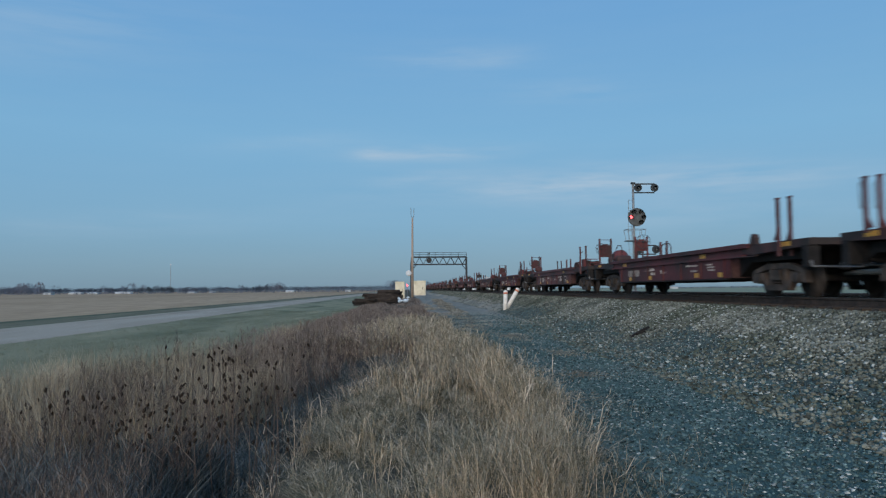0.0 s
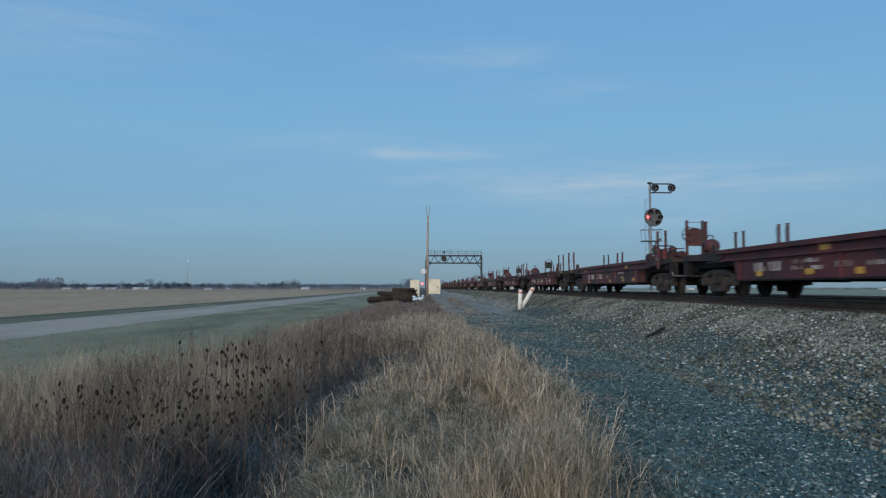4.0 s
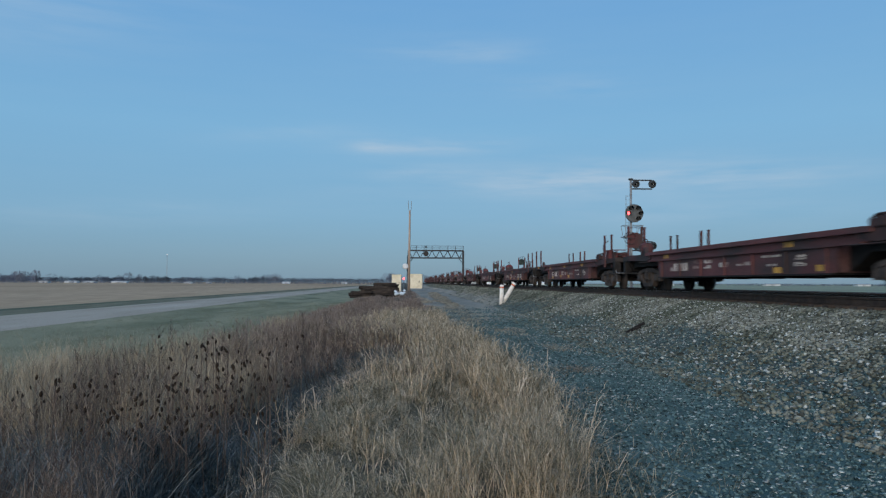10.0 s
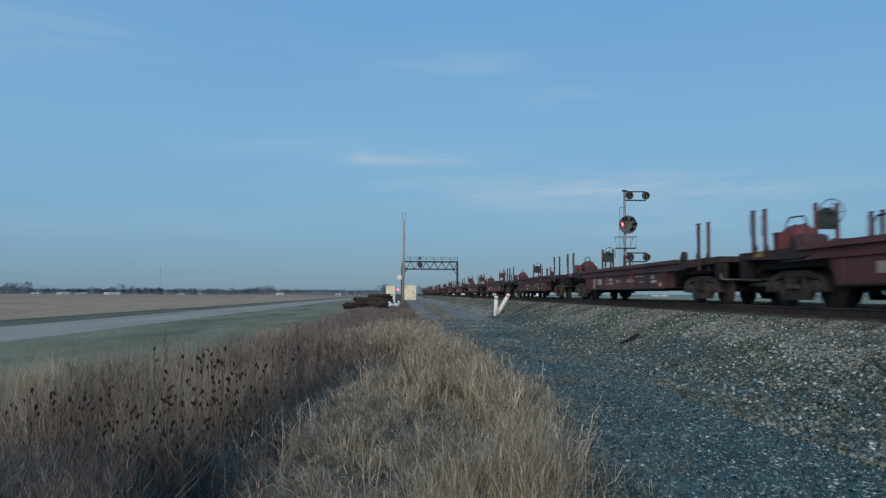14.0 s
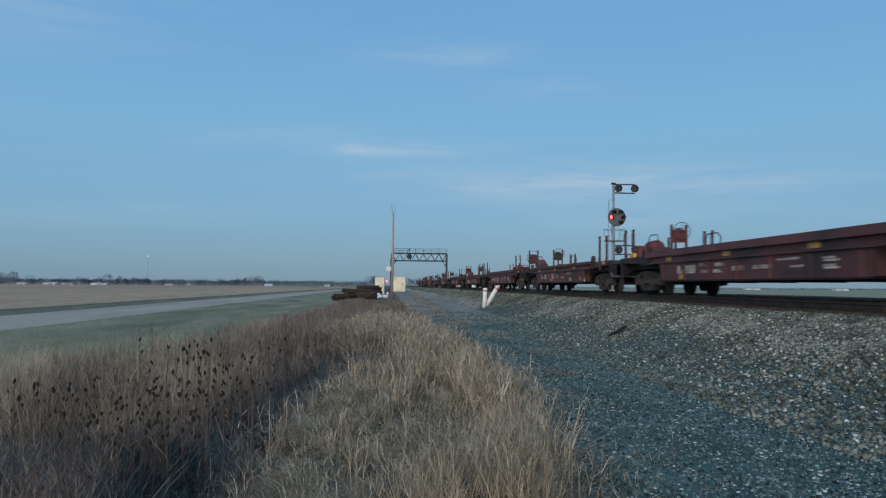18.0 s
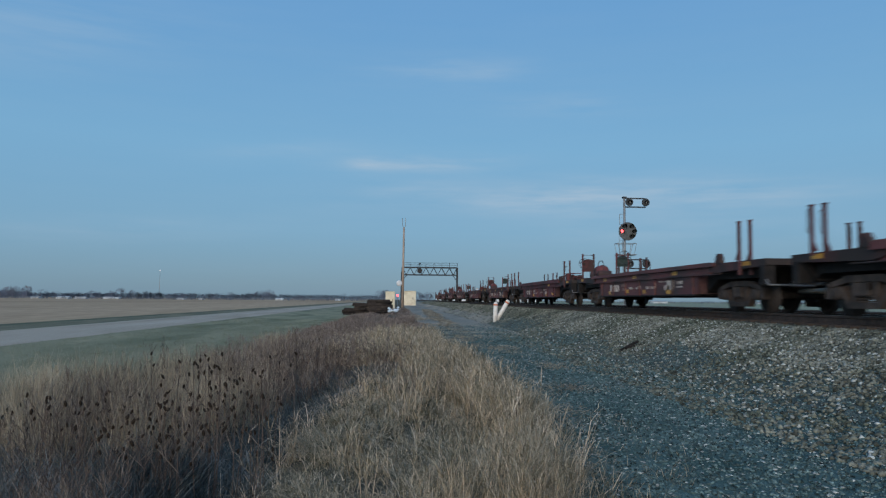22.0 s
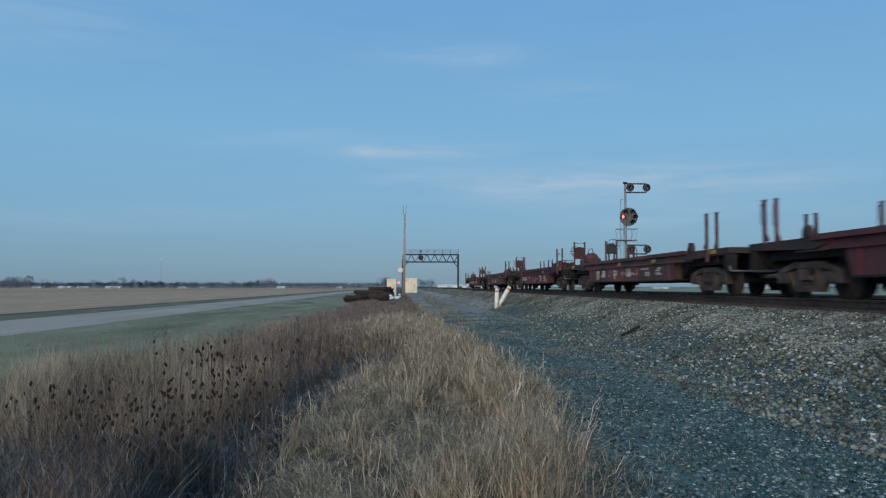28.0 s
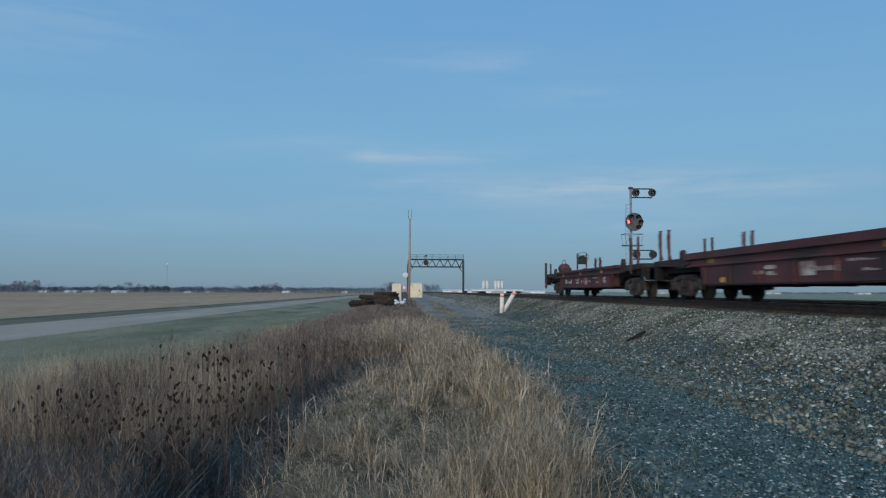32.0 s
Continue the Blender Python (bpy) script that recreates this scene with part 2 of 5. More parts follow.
SIGNALBLACK = surface("signal_black", (0.012, 0.012, 0.013), (0.022, 0.022, 0.024), 3, 40, 0.5, bump=0.1)
REDLAMP = surface("lit_red_lens", (0.6, 0.03, 0.03), (0.7, 0.05, 0.05), 3, 40, 0.3, bump=0.0, emit=((1.0, 0.10, 0.11), 4.0))
CLEARLENS = surface("unlit_lens", (0.22, 0.23, 0.23), (0.32, 0.33, 0.33), 3, 40, 0.2, bump=0.0)
CREAM = surface("cream_cabinet", (0.62, 0.56, 0.42), (0.74, 0.68, 0.53), 1.2, 20, 0.6, bump=0.05, dirt=((0.45, 0.38, 0.27), 0.25))
POLEWOOD = surface("weathered_pole", (0.27, 0.20, 0.155), (0.42, 0.33, 0.27), 3, 40, 0.9, bump=0.5, stretch=(3, 3, 0.25))
WHITEPVC = surface("white_post", (0.66, 0.63, 0.58), (0.82, 0.79, 0.74), 4, 30, 0.55, bump=0.05, dirt=((0.5, 0.44, 0.36), 0.2))
ORANGE = surface("orange_band", (0.72, 0.16, 0.07), (0.82, 0.22, 0.10), 4, 30, 0.5, bump=0.0)
WHITEWALL = surface("white_siding", (0.60, 0.62, 0.64), (0.75, 0.77, 0.78), 0.3, 6, 0.6, bump=0.05)
BAGFILM = surface("pale_blue_film", (0.50, 0.58, 0.66), (0.72, 0.78, 0.82), 6, 20, 0.45, bump=0.6, depth=0.03, vary=0.2)
GREYROOF = surface("grey_roof", (0.28, 0.29, 0.30), (0.4, 0.41, 0.42), 0.3, 6, 0.7, bump=0.05)
SILO = surface("galvanized_bin", (0.52, 0.55, 0.54), (0.66, 0.69, 0.67), 0.5, 6, 0.5, metal=0.2, bump=0.05)
# far trees: the blue haze of distance is put into these two colours
TWIG = surface("haze_tinted_twigs", (0.140, 0.154, 0.195), (0.207, 0.217, 0.260), 0.05, 3, 1.0, bump=0.0, island=0.2)
CONIFER = surface("haze_tinted_conifer", (0.075, 0.095, 0.115), (0.11, 0.13, 0.15), 0.1, 3, 1.0, bump=0.0, island=0.2)
OLDTIE = surface("old_grey_tie", (0.02, 0.017, 0.016), (0.052, 0.041, 0.035), 2, 30, 0.95, bump=0.5, vary=0.6)
GLOWLAMP = surface("white_yard_lamp", (0.9, 0.9, 0.85), (0.95, 0.95, 0.9), 3, 30, 0.4, bump=0.0, emit=((1.0, 0.72, 0.66), 0.75))


def plant(name, stops, rough=0.9, through_light=0.25, patch=0.8):
    """Dry stems and blades: each loose blade takes its own shade from the stops, patches of the ground drift it."""
    m = bpy.data.materials.new(name)
    m.use_nodes = True
    nt = m.node_tree
    n, l = nt.nodes, nt.links
    p = n["Principled BSDF"]
    geo, tc = n.new("ShaderNodeNewGeometry"), n.new("ShaderNodeTexCoord")
    nz = n.new("ShaderNodeTexNoise")
    nz.inputs["Scale"].default_value, nz.inputs["Detail"].default_value = patch, 3.0
    l.new(tc.outputs["Object"], nz.inputs["Vector"])
    mixed = n.new("ShaderNodeMath")
    mixed.operation = "MULTIPLY_ADD"
    mixed.inputs[1].default_value = 0.72
    shift = n.new("ShaderNodeMath")
    shift.operation = "MULTIPLY_ADD"
    shift.inputs[1].default_value, shift.inputs[2].default_value = 1.9, -0.80
    l.new(nz.outputs["Fac"], shift.inputs[0])
    l.new(geo.outputs["Random Per Island"], mixed.inputs[0])
    l.new(shift.outputs[0], mixed.inputs[2])
    cr = n.new("ShaderNodeValToRGB")
    e = cr.color_ramp.elements
    e[0].position, e[0].color = 0.0, (*stops[0], 1)
    e[1].position, e[1].color = 1.0, (*stops[-1], 1)
    for i, c in enumerate(stops[1:-1], 1):
        k = e.new(i / (len(stops) - 1))
        k.color = (*c, 1)
    l.new(mixed.outputs[0], cr.inputs["Fac"])
    l.new(cr.outputs["Color"], p.inputs["Base Color"])
    p.inputs["Roughness"].default_value, p.inputs["Specular IOR Level"].default_value = rough, 0.15
    tr, mx = n.new("ShaderNodeBsdfTranslucent"), n.new("ShaderNodeMixShader")
    mx.inputs["Fac"].default_value = through_light
    l.new(cr.outputs["Color"], tr.inputs["Color"])
    l.new(p.outputs["BSDF"], mx.inputs[1])
    l.new(tr.outputs["BSDF"], mx.inputs[2])
    l.new(mx.outputs["Shader"], n["Material Output"].inputs["Surface"])
    return m


# ditch strips: the shade lying in them is put into the grass colour
DITCHSHADE = surface("shade_dark_ditch_grass", (0.055, 0.066, 0.04), (0.12, 0.125, 0.072), 0.5, 12, 1.0, bump=0.6, depth=0.04, stretch=(1, 0.3, 1))
DITCHPALE = surface("ditch_side_grass", (0.115, 0.115, 0.07), (0.20, 0.185, 0.118), 0.5, 12, 1.0, bump=0.6, depth=0.04, stretch=(1, 0.2, 1))
STRAW = plant("dry_straw", ((0.220, 0.167, 0.113), (0.473, 0.366, 0.254), (0.716, 0.562, 0.405), (0.903, 0.731, 0.551)), patch=2.6)
PALEMAT = plant("tousled_straw", ((0.103, 0.090, 0.057), (0.254, 0.214, 0.139), (0.489, 0.403, 0.283), (0.773, 0.646, 0.495)), patch=4.5)
SEEDHEAD = plant("pale_seed_head", ((0.269, 0.215, 0.144), (0.404, 0.327, 0.228), (0.538, 0.456, 0.337), (0.673, 0.585, 0.455)), patch=2.6)
MATTED = plant("matted_grass", ((0.053, 0.057, 0.041), (0.147, 0.143, 0.101), (0.313, 0.282, 0.201), (0.659, 0.583, 0.441)), patch=4.5)
BROWNWEED = plant("brown_weed", ((0.042, 0.033, 0.029), (0.099, 0.075, 0.064), (0.194, 0.149, 0.122), (0.441, 0.357, 0.286)), patch=1.5)
# brown weed again, its colour lifted to stand in for haze further off
HAZEWEED = plant("haze_paled_weed", ((0.11, 0.087, 0.076), (0.195, 0.155, 0.132), (0.30, 0.24, 0.20), (0.42, 0.345, 0.29)), patch=0.9)
BEIGE = plant("beige_plume_grass", ((0.17, 0.135, 0.095), (0.32, 0.26, 0.185), (0.47, 0.395, 0.285), (0.62, 0.53, 0.395)), patch=1.2)
# one dark tone for frosted plants and for painted shade under the weeds
DARKWEED = plant("frosted_and_shade_dark_weed", ((0.044, 0.053, 0.050), (0.078, 0.090, 0.088), (0.135, 0.148, 0.142), (0.32, 0.33, 0.315)))
GREENBLADE = plant("short_green_grass", ((0.14, 0.15, 0.095), (0.175, 0.182, 0.115), (0.22, 0.22, 0.142), (0.285, 0.265, 0.175)))
TEASEL = plant("teasel_head", ((0.02, 0.014, 0.01), (0.035, 0.025, 0.018), (0.05, 0.036, 0.026)), through_light=0.0)
# far scrub, with blue-grey haze mixed into its colour
FARSCRUB = surface("haze_tinted_scrub", (0.075, 0.09, 0.115), (0.115, 0.13, 0.155), 0.05, 3, 1.0, bump=0.0, island=0.2)
# tan path dirt, lightened further to carry the haze of the distance
HAZEDIRT = surface("worn_dirt_and_haze", (0.19, 0.19, 0.165), (0.31, 0.30, 0.26), 0.5, 20, 1.0, bump=0.6, depth=0.03, spec=0.05, dirt=((0.40, 0.345, 0.265), 0.25), stretch=(1, 0.25, 1))
FARWALL = surface("far_white_wall", (0.44, 0.47, 0.49), (0.58, 0.60, 0.61), 0.3, 6, 0.7, bump=0.0)
# ---- mesh helpers ----
def add_box(bm, x0, x1, y0, y1, z0, z1, m=None):
    vs = [bm.verts.new(Vector(p) if m is None else m @ Vector(p)) for p in
          ((x0, y0, z0), (x1, y0, z0), (x1, y1, z0), (x0, y1, z0), (x0, y0, z1), (x1, y0, z1), (x1, y1, z1), (x0, y1, z1))]
    for f in ((3, 2, 1, 0), (4, 5, 6, 7), (0, 1, 5, 4), (1, 2, 6, 5), (2, 3, 7, 6), (3, 0, 4, 7)):
        bm.faces.new([vs[i] for i in f])


def add_tube(bm, p, q, r, r2=None, seg=8, caps=True):
    p, q = Vector(p), Vector(q)
    r2 = r if r2 is None else r2
    turn = (q - p).to_track_quat("Z", "Y").to_matrix()
    rings = []
    for c, rad in ((p, r), (q, r2)):
        rings.append([bm.verts.new(c + turn @ Vector((rad * math.cos(2 * math.pi * i / seg), rad * math.sin(2 * math.pi * i / seg), 0))) for i in range(seg)])
    for i in range(seg):
        j = (i + 1) % seg
        f = bm.faces.new((rings[0][i], rings[0][j], rings[1][j], rings[1][i]))
        f.smooth = seg > 6
    if caps:
        bm.faces.new(rings[0][::-1])
        bm.faces.new(rings[1])


def add_path(bm, pts, r, seg=6):
    for p, q in zip(pts, pts[1:]):
        add_tube(bm, p, q, r, seg=seg)


def add_lathe(bm, prof, axis="X", centre=(0, 0, 0), seg=20):
    """Turns a profile of (along, radius) about an axis."""
    c = Vector(centre)
    rings = []
    for a, r in prof:
        ring = []
        for i in range(seg):
            u, v = max(r, 1e-4) * math.cos(2 * math.pi * i / seg), max(r, 1e-4) * math.sin(2 * math.pi * i / seg)
            ring.append(bm.verts.new(c + Vector({"X": (a, u, v), "Y": (v, a, u), "Z": (u, v, a)}[axis])))
        rings.append(ring)
    for s, t in zip(rings, rings[1:]):
        for i in range(seg):
            j = (i + 1) % seg
            bm.faces.new((s[i], s[j], t[j], t[i])).smooth = True
    bm.faces.new(rings[0][::-1])
    bm.faces.new(rings[-1])


def add_prism(bm, outline, axis, lo, hi):
    """An outline of 2D points pushed through along an axis."""
    def at(p, w):
        return {"X": (w, p[0], p[1]), "Y": (p[0], w, p[1]), "Z": (p[0], p[1], w)}[axis]
    a = [bm.verts.new(at(p, lo)) for p in outline]
    b = [bm.verts.new(at(p, hi)) for p in outline]
    n = len(outline)
    for i in range(n):
        j = (i + 1) % n
        bm.faces.new((a[i], a[j], b[j], b[i]))
    bm.faces.new(a[::-1])
    bm.faces.new(b)


def mesh_of(name, bm, material, bevel=0.0):
    if bevel:
        bmesh.ops.bevel(bm, geom=[e for e in bm.edges if e.calc_face_angle(0) > 0.6], offset=bevel, segments=1, affect="EDGES", clamp_overlap=True)
    bmesh.ops.recalc_face_normals(bm, faces=bm.faces)
    me = bpy.data.meshes.new(name)
    bm.to_mesh(me)
    bm.free()
    me.materials.append(material)
    return me


def part(name, bm, material, parent, label="", bevel=0.0, at=None):
    ob = new(name, mesh_of(name, bm, material, bevel))
    ob.parent = parent
    if at is not None:
        ob.matrix_basis = at
    return tagged(ob, label) if label else ob


def thing(name, label, category, group="", kind="", at=None):
    ob = new(name)
    ob.empty_display_size = 0.2
    if at is not None:
        ob.matrix_basis = at
    return tagged(ob, label, category, group, kind)


def solid(name, bm, material, label="", category="", group="", kind="", bevel=0.0, at=None):
    ob = new(name, mesh_of(name, bm, material, bevel))
    if at is not None:
        ob.matrix_basis = at
    return tagged(ob, label, category, group, kind)


# ---- the ground: one sheet, shaped across the line, to the horizon ----
# across: (x, height above the gravel path)
SHOULDER_X, FOOT_X = 8.25, 5.5
SHOULDER_Z = 0.93
PROFILE = ((-4000, -0.6), (-600, -0.6), (-60, -0.5), (-28, -0.45), (-24.5, -0.62), (-21.5, -0.40), (-20.1, -0.31), (-17, -0.27), (-14.0, -0.31),
           (-11, -0.5), (-8, -0.52), (-5, -0.42), (-4.2, -0.36), (-3, -0.25), (-1.9, -0.22), (-1.2, -0.24), (-0.6, -0.04), (0.2, 0.02), (1.2, 0.0), (3, 0.0),
           (FOOT_X, 0.0), (SHOULDER_X, SHOULDER_Z), (8.6, 0.95), (11.1, 0.96), (11.9, 0.92), (12.6, 0.96), (15.4, 0.96), (15.7, 0.92), (18.2, 0.0),
           (22, -0.35), (26, -0.1), (60, -0.3), (600, -0.5), (4000, -0.5))


def ground_z(x):
    for (xa, za), (xb, zb) in zip(PROFILE, PROFILE[1:]):
        if x <= xb:
            return za + (zb - za) * max(0.0, x - xa) / (xb - xa)
    return PROFILE[-1][1]


def build_ground():
    ys = [-300, -60, -20, -8, -4, -2] + [i * 0.5 for i in range(0, 60)] + [30 + i * 2 for i in range(0, 36)] + [105 + 10 * i for i in range(1, 20)] + [330, 400, 520, 700, 1000, 1600, 4500]
    xs = [p[0] for p in PROFILE]
    fine = sorted(set(xs) | {-27.4, -26.4, -22.9, -20.9} | {round(-8 + 0.4 * i, 2) for i in range(0, 36)} | {6.1, 6.7, 7.3})
    bm = bmesh.new()
    bands = ((-1e9, -27.4, FIELD), (-27.4, -26.4, DITCHSHADE), (-26.4, -22.9, DITCHPALE), (-22.9, -20.9, DITCHSHADE), (-20.9, -20.1, VERGE), (-20.1, -14.0, ASPHALT), (-14.0, -4.8, VERGE), (-4.8, 1.2, SOIL), (1.2, FOOT_X, GRAVEL),
             (FOOT_X, 8.6, BALLAST_BED), (8.6, 15.7, DARKBED), (15.7, 18.2, BALLAST_BED), (18.2, 26.0, VERGE), (26.0, 1e9, GREENFIELD), (1e9, 1e9, HAZEDIRT))
    grid = []
    for y in ys:
        row = []
        for x in fine:
            z = ground_z(x)
            if -7.9 < x < 5 and y < 120:
                z += 0.07 * noise.noise((x * 0.6, y * 0.5, 1.0)) * (1.0 if x < 1.2 else 0.35)
            ragged = 0.33 * noise.noise((y * 0.6, x * 3.0, 2.0)) if y < 110 and round(x, 2) in (-4.8, 1.2, 5.5, -14.0, -26.4, -22.9) else 0.0
            row.append(bm.verts.new((x + ragged, y, z)))
        grid.append(row)
    for a, b in zip(grid, grid[1:]):
        for i in range(len(fine) - 1):
            f = bm.faces.new((a[i], a[i + 1], b[i + 1], b[i]))
            mid = (fine[i] + fine[i + 1]) / 2
            k = next(k for k, band in enumerate(bands) if band[0] <= mid < band[1])
            # far gravel turns to dirt; the far slope takes its haze-pale colour
            worn = (bands[k][2] is GRAVEL and a[i].co.y + 0.5 > 29 + 9 * noise.noise((mid * 0.5, a[i].co.y * 0.05, 3.0)) - 2.0 * max(0.0, 3.0 - mid)) or (bands[k][2] is BALLAST_BED and mid < 7.6 and a[i].co.y > 45)
            f.material_index = len(bands) - 1 if worn else k
    ob = solid("ground", bm, bands[0][2], "flat farmland with gravel track bed, weedy ditch and stubble field", "ground", kind="structure")
    for band in bands[1:]:
        ob.data.materials.append(band[2])
    return ob


ground = build_ground()

# ---- the two tracks ----
TRACKS = (9.8, 13.95)


def build_rail(x, name, label):
    prof = ((-0.076, 0), (0.076, 0), (0.076, 0.012), (0.012, 0.03), (0.010, 0.125), (0.036, 0.14), (0.036, 0.178), (0.028, 0.185), (-0.028, 0.185),
            (-0.036, 0.178), (-0.036, 0.14), (-0.010, 0.125), (-0.012, 0.03), (-0.076, 0.012))
    root = thing(name, label, "rail", "rails of the double track", at=pose(x, 0, RAIL_Z - 0.187))
    bm = bmesh.new()
    add_prism(bm, prof, "Y", -60, 900)
    part("web_and_foot", bm, RAILSTEEL, root)
    bm = bmesh.new()
    add_box(bm, -0.026, 0.026, -60, 900, 0.1852, 0.187)
    part("running_surface", bm, RAILTOP, root, "bright worn rail head")
    return root


for tx in TRACKS:
    for side in (-0.755, 0.755):
        build_rail(tx + side, "rail", "rust-brown steel rail spiked to timber ties")
# ---- the train: empty container well cars rolling towards the camera ----
CAR = 18.95
TRAIN_X = 9.8
TRUCK_Y = CAR / 2 - 2.53
WHEEL_R = 0.44
CARDARK_RED = surface("old_red_paint", (0.095, 0.028, 0.031), (0.146, 0.043, 0.046), 1.6, 28, 0.7, bump=0.15, depth=0.004, vary=0.15, dirt=((0.052, 0.030, 0.029), 0.45))


def build_truck(car, y):
    """A two-axle truck: side frames, bolster, springs and wheelsets."""
    bm = bmesh.new()
    add_box(bm, -1.15, 1.15, -0.2, 0.2, 0.40, 0.62)
    truck = part("truck", bm, TRUCKIRON, car, "rust-brown two-axle freight truck", at=pose(0, y, 0))
    for s in (-1, 1):
        # cast frame: arched top member, dipped bottom member, columns, pedestals over the bearings
        bm = bmesh.new()
        x0, x1 = s * 1.03 - 0.075, s * 1.03 + 0.075
        add_prism(bm, ((-1.2, 0.56), (-1.16, 0.64), (-0.9, 0.70), (-0.5, 0.79), (0.5, 0.79), (0.9, 0.70), (1.16, 0.64), (1.2, 0.56), (0.9, 0.585), (0.48, 0.66), (-0.48, 0.66), (-0.9, 0.585)), "X", x0, x1)
        add_prism(bm, ((-0.78, 0.56), (-0.66, 0.56), (-0.44, 0.27), (0.44, 0.27), (0.66, 0.56), (0.78, 0.56), (0.5, 0.15), (-0.5, 0.15)), "X", x0 - 0.012, x1 + 0.012)
        for c in (-1, 1):
            add_box(bm, x0 + 0.006, x1 - 0.006, *sorted((c * 0.27, c * 0.40)), 0.25, 0.68)
            add_prism(bm, ((c * 1.24, 0.60), (c * 1.24, 0.33), (c * 1.08, 0.33), (c * 1.05, 0.585)), "X", x0 + 0.004, x1 - 0.004)
            add_prism(bm, ((c * 0.73, 0.585), (c * 0.70, 0.33), (c * 0.62, 0.36), (c * 0.62, 0.585)), "X", x0 + 0.004, x1 - 0.004)
        part("side_frame", bm, TRUCKIRON, truck, bevel=0.012)
        bm = bmesh.new()
        add_box(bm, *sorted((s * 1.07, s * 1.16)), -0.2, 0.2, 0.50, 0.64)
        part("bolster_end", bm, TRUCKIRON, truck, bevel=0.02)
        for k in (-1, 0, 1):
            bm = bmesh.new()
            for j in range(5):
                add_tube(bm, (s * 1.05, k * 0.165, 0.275 + j * 0.045), (s * 1.05, k * 0.165, 0.302 + j * 0.045), 0.06, seg=8)
            part("spring", bm, WHEELIRON, truck)
        for a in (-0.89, 0.89):
            bm = bmesh.new()
            add_lathe(bm, ((s * -0.08, 0.135), (s * 0.09, 0.135), (s * 0.12, 0.09), (s * 0.13, 0.03)), "X", (s * 1.03, a, WHEEL_R + 0.005), 14)
            part("bearing_cap", bm, WHEELIRON, truck)
    for a in (-0.89, 0.89):
        bm = bmesh.new()
        w = WHEEL_R
        prof = [(-1.0, 0.07), (-0.82, 0.08), (-0.81, w), (-0.72, w + 0.012), (-0.715, w + 0.035), (-0.69, w + 0.03), (-0.69, w - 0.06), (-0.735, w - 0.09), (-0.745, 0.16), (-0.66, 0.13), (-0.64, 0.09)]
        prof += [(-a_, r_) for a_, r_ in reversed(prof)]
        add_lathe(bm, prof, "X", (0, 0, 0), 28)
        part("wheelset", bm, WHEELIRON, truck, at=pose(0, a, w))
    return truck


def add_stanchions(car, x, y, z0, z1, flare):
    """Two upright stanchions with gussets and side loops."""
    for s in (-0.14, 0.14):
        bm = bmesh.new()
        top = z1 + (0.04 if s > 0 else 0)
        add_box(bm, x + s - 0.034, x + s + 0.034, y - 0.034, y + 0.034, z0, top)
        add_prism(bm, ((y, 1.28), (y + flare * 0.2, 1.28), (y, 1.55)), "X", x + s - 0.02, x + s + 0.02)
        add_box(bm, x + s - 0.045, x + s + 0.045, y - 0.06, y + 0.06, top, top + 0.025)
        post = part("stanchion", bm, BRIGHTRED, car, "red upright stanchion at the well's end")
        bm = bmesh.new()
        add_path(bm, ((x + s - 0.02, y - flare * 0.03, z1 - 0.06), (x + s - 0.02, y - flare * 0.12, z1 - 0.08), (x + s - 0.02, y - flare * 0.12, 1.68), (x + s - 0.02, y, 1.64)), 0.011)
        part("grab_loop", bm, CARDARK, post)


def add_brake_stand(car, x, y, z0, plate, wheel):
    """Two posts with a rounded plate, cross rods, a thin loop over them and a spoked hand wheel."""
    tall = 2.55 if wheel < 0 else 2.46
    half = 0.27
    bm = bmesh.new()
    for s in (-half, half):
        add_box(bm, x + s - 0.038, x + s + 0.038, y - 0.035, y + 0.035, z0, tall + (0.0 if wheel < 0 else 0.06))
    add_tube(bm, (x - half, y, 1.36), (x + half, y, 1.36), 0.02, seg=6)
    if wheel:
        add_tube(bm, (x - half, y, tall - 0.06), (x + half, y, tall - 0.06), 0.012, seg=6)
    stand = part("brake_stand", bm, CARDARK_RED, car, "dull red portal stand at the car's end")
    top = tall - 0.18 if wheel < 0 else tall
    z1 = 1.68 if wheel < 0 else 1.88
    bm = bmesh.new()
    prof = [(x + 0.25, z1), (x + 0.25, top - 0.24)] + [(x + 0.25 * math.cos(a * math.pi / 8), top - 0.24 + 0.17 * math.sin(a * math.pi / 8)) for a in range(1, 8)] + [(x - 0.25, top - 0.24), (x - 0.25, z1)]
    add_prism(bm, prof, "Y", y - 0.05, y + 0.09)
    part("back_plate", bm, plate, stand, bevel=0.01)
    if wheel < 0:
        bm = bmesh.new()
        add_path(bm, ((x - half, y - 0.04, 1.85), (x - half - 0.1, y - 0.06, 1.92), (x - half - 0.12, y - 0.06, 2.08), (x - half - 0.06, y - 0.06, 2.2), (x + half, y - 0.06, 2.24)), 0.011, 5)
        part("guard_loop", bm, CARDARK, stand)
    bm = bmesh.new()
    seg = 20
    cx, cz, wr = (x - 0.24, 2.06, 0.25) if wheel < 0 else (x + 0.05, tall - 0.17, 0.31)
    pts = [(cx + wr * math.cos(2 * math.pi * i / seg), y - 0.16, cz + wr * math.sin(2 * math.pi * i / seg)) for i in range(seg + 1)]
    add_path(bm, pts, 0.013, 5)
    for i in range(0, seg, 5):
        add_tube(bm, (cx, y - 0.12, cz), pts[i], 0.010, seg=5)
    add_tube(bm, (cx, y - 0.18, cz), (cx, y, cz), 0.045, seg=8)
    part("hand_wheel", bm, CARDARK if wheel < 0 else DARKSTEEL, stand, "dark spoked brake hand wheel")


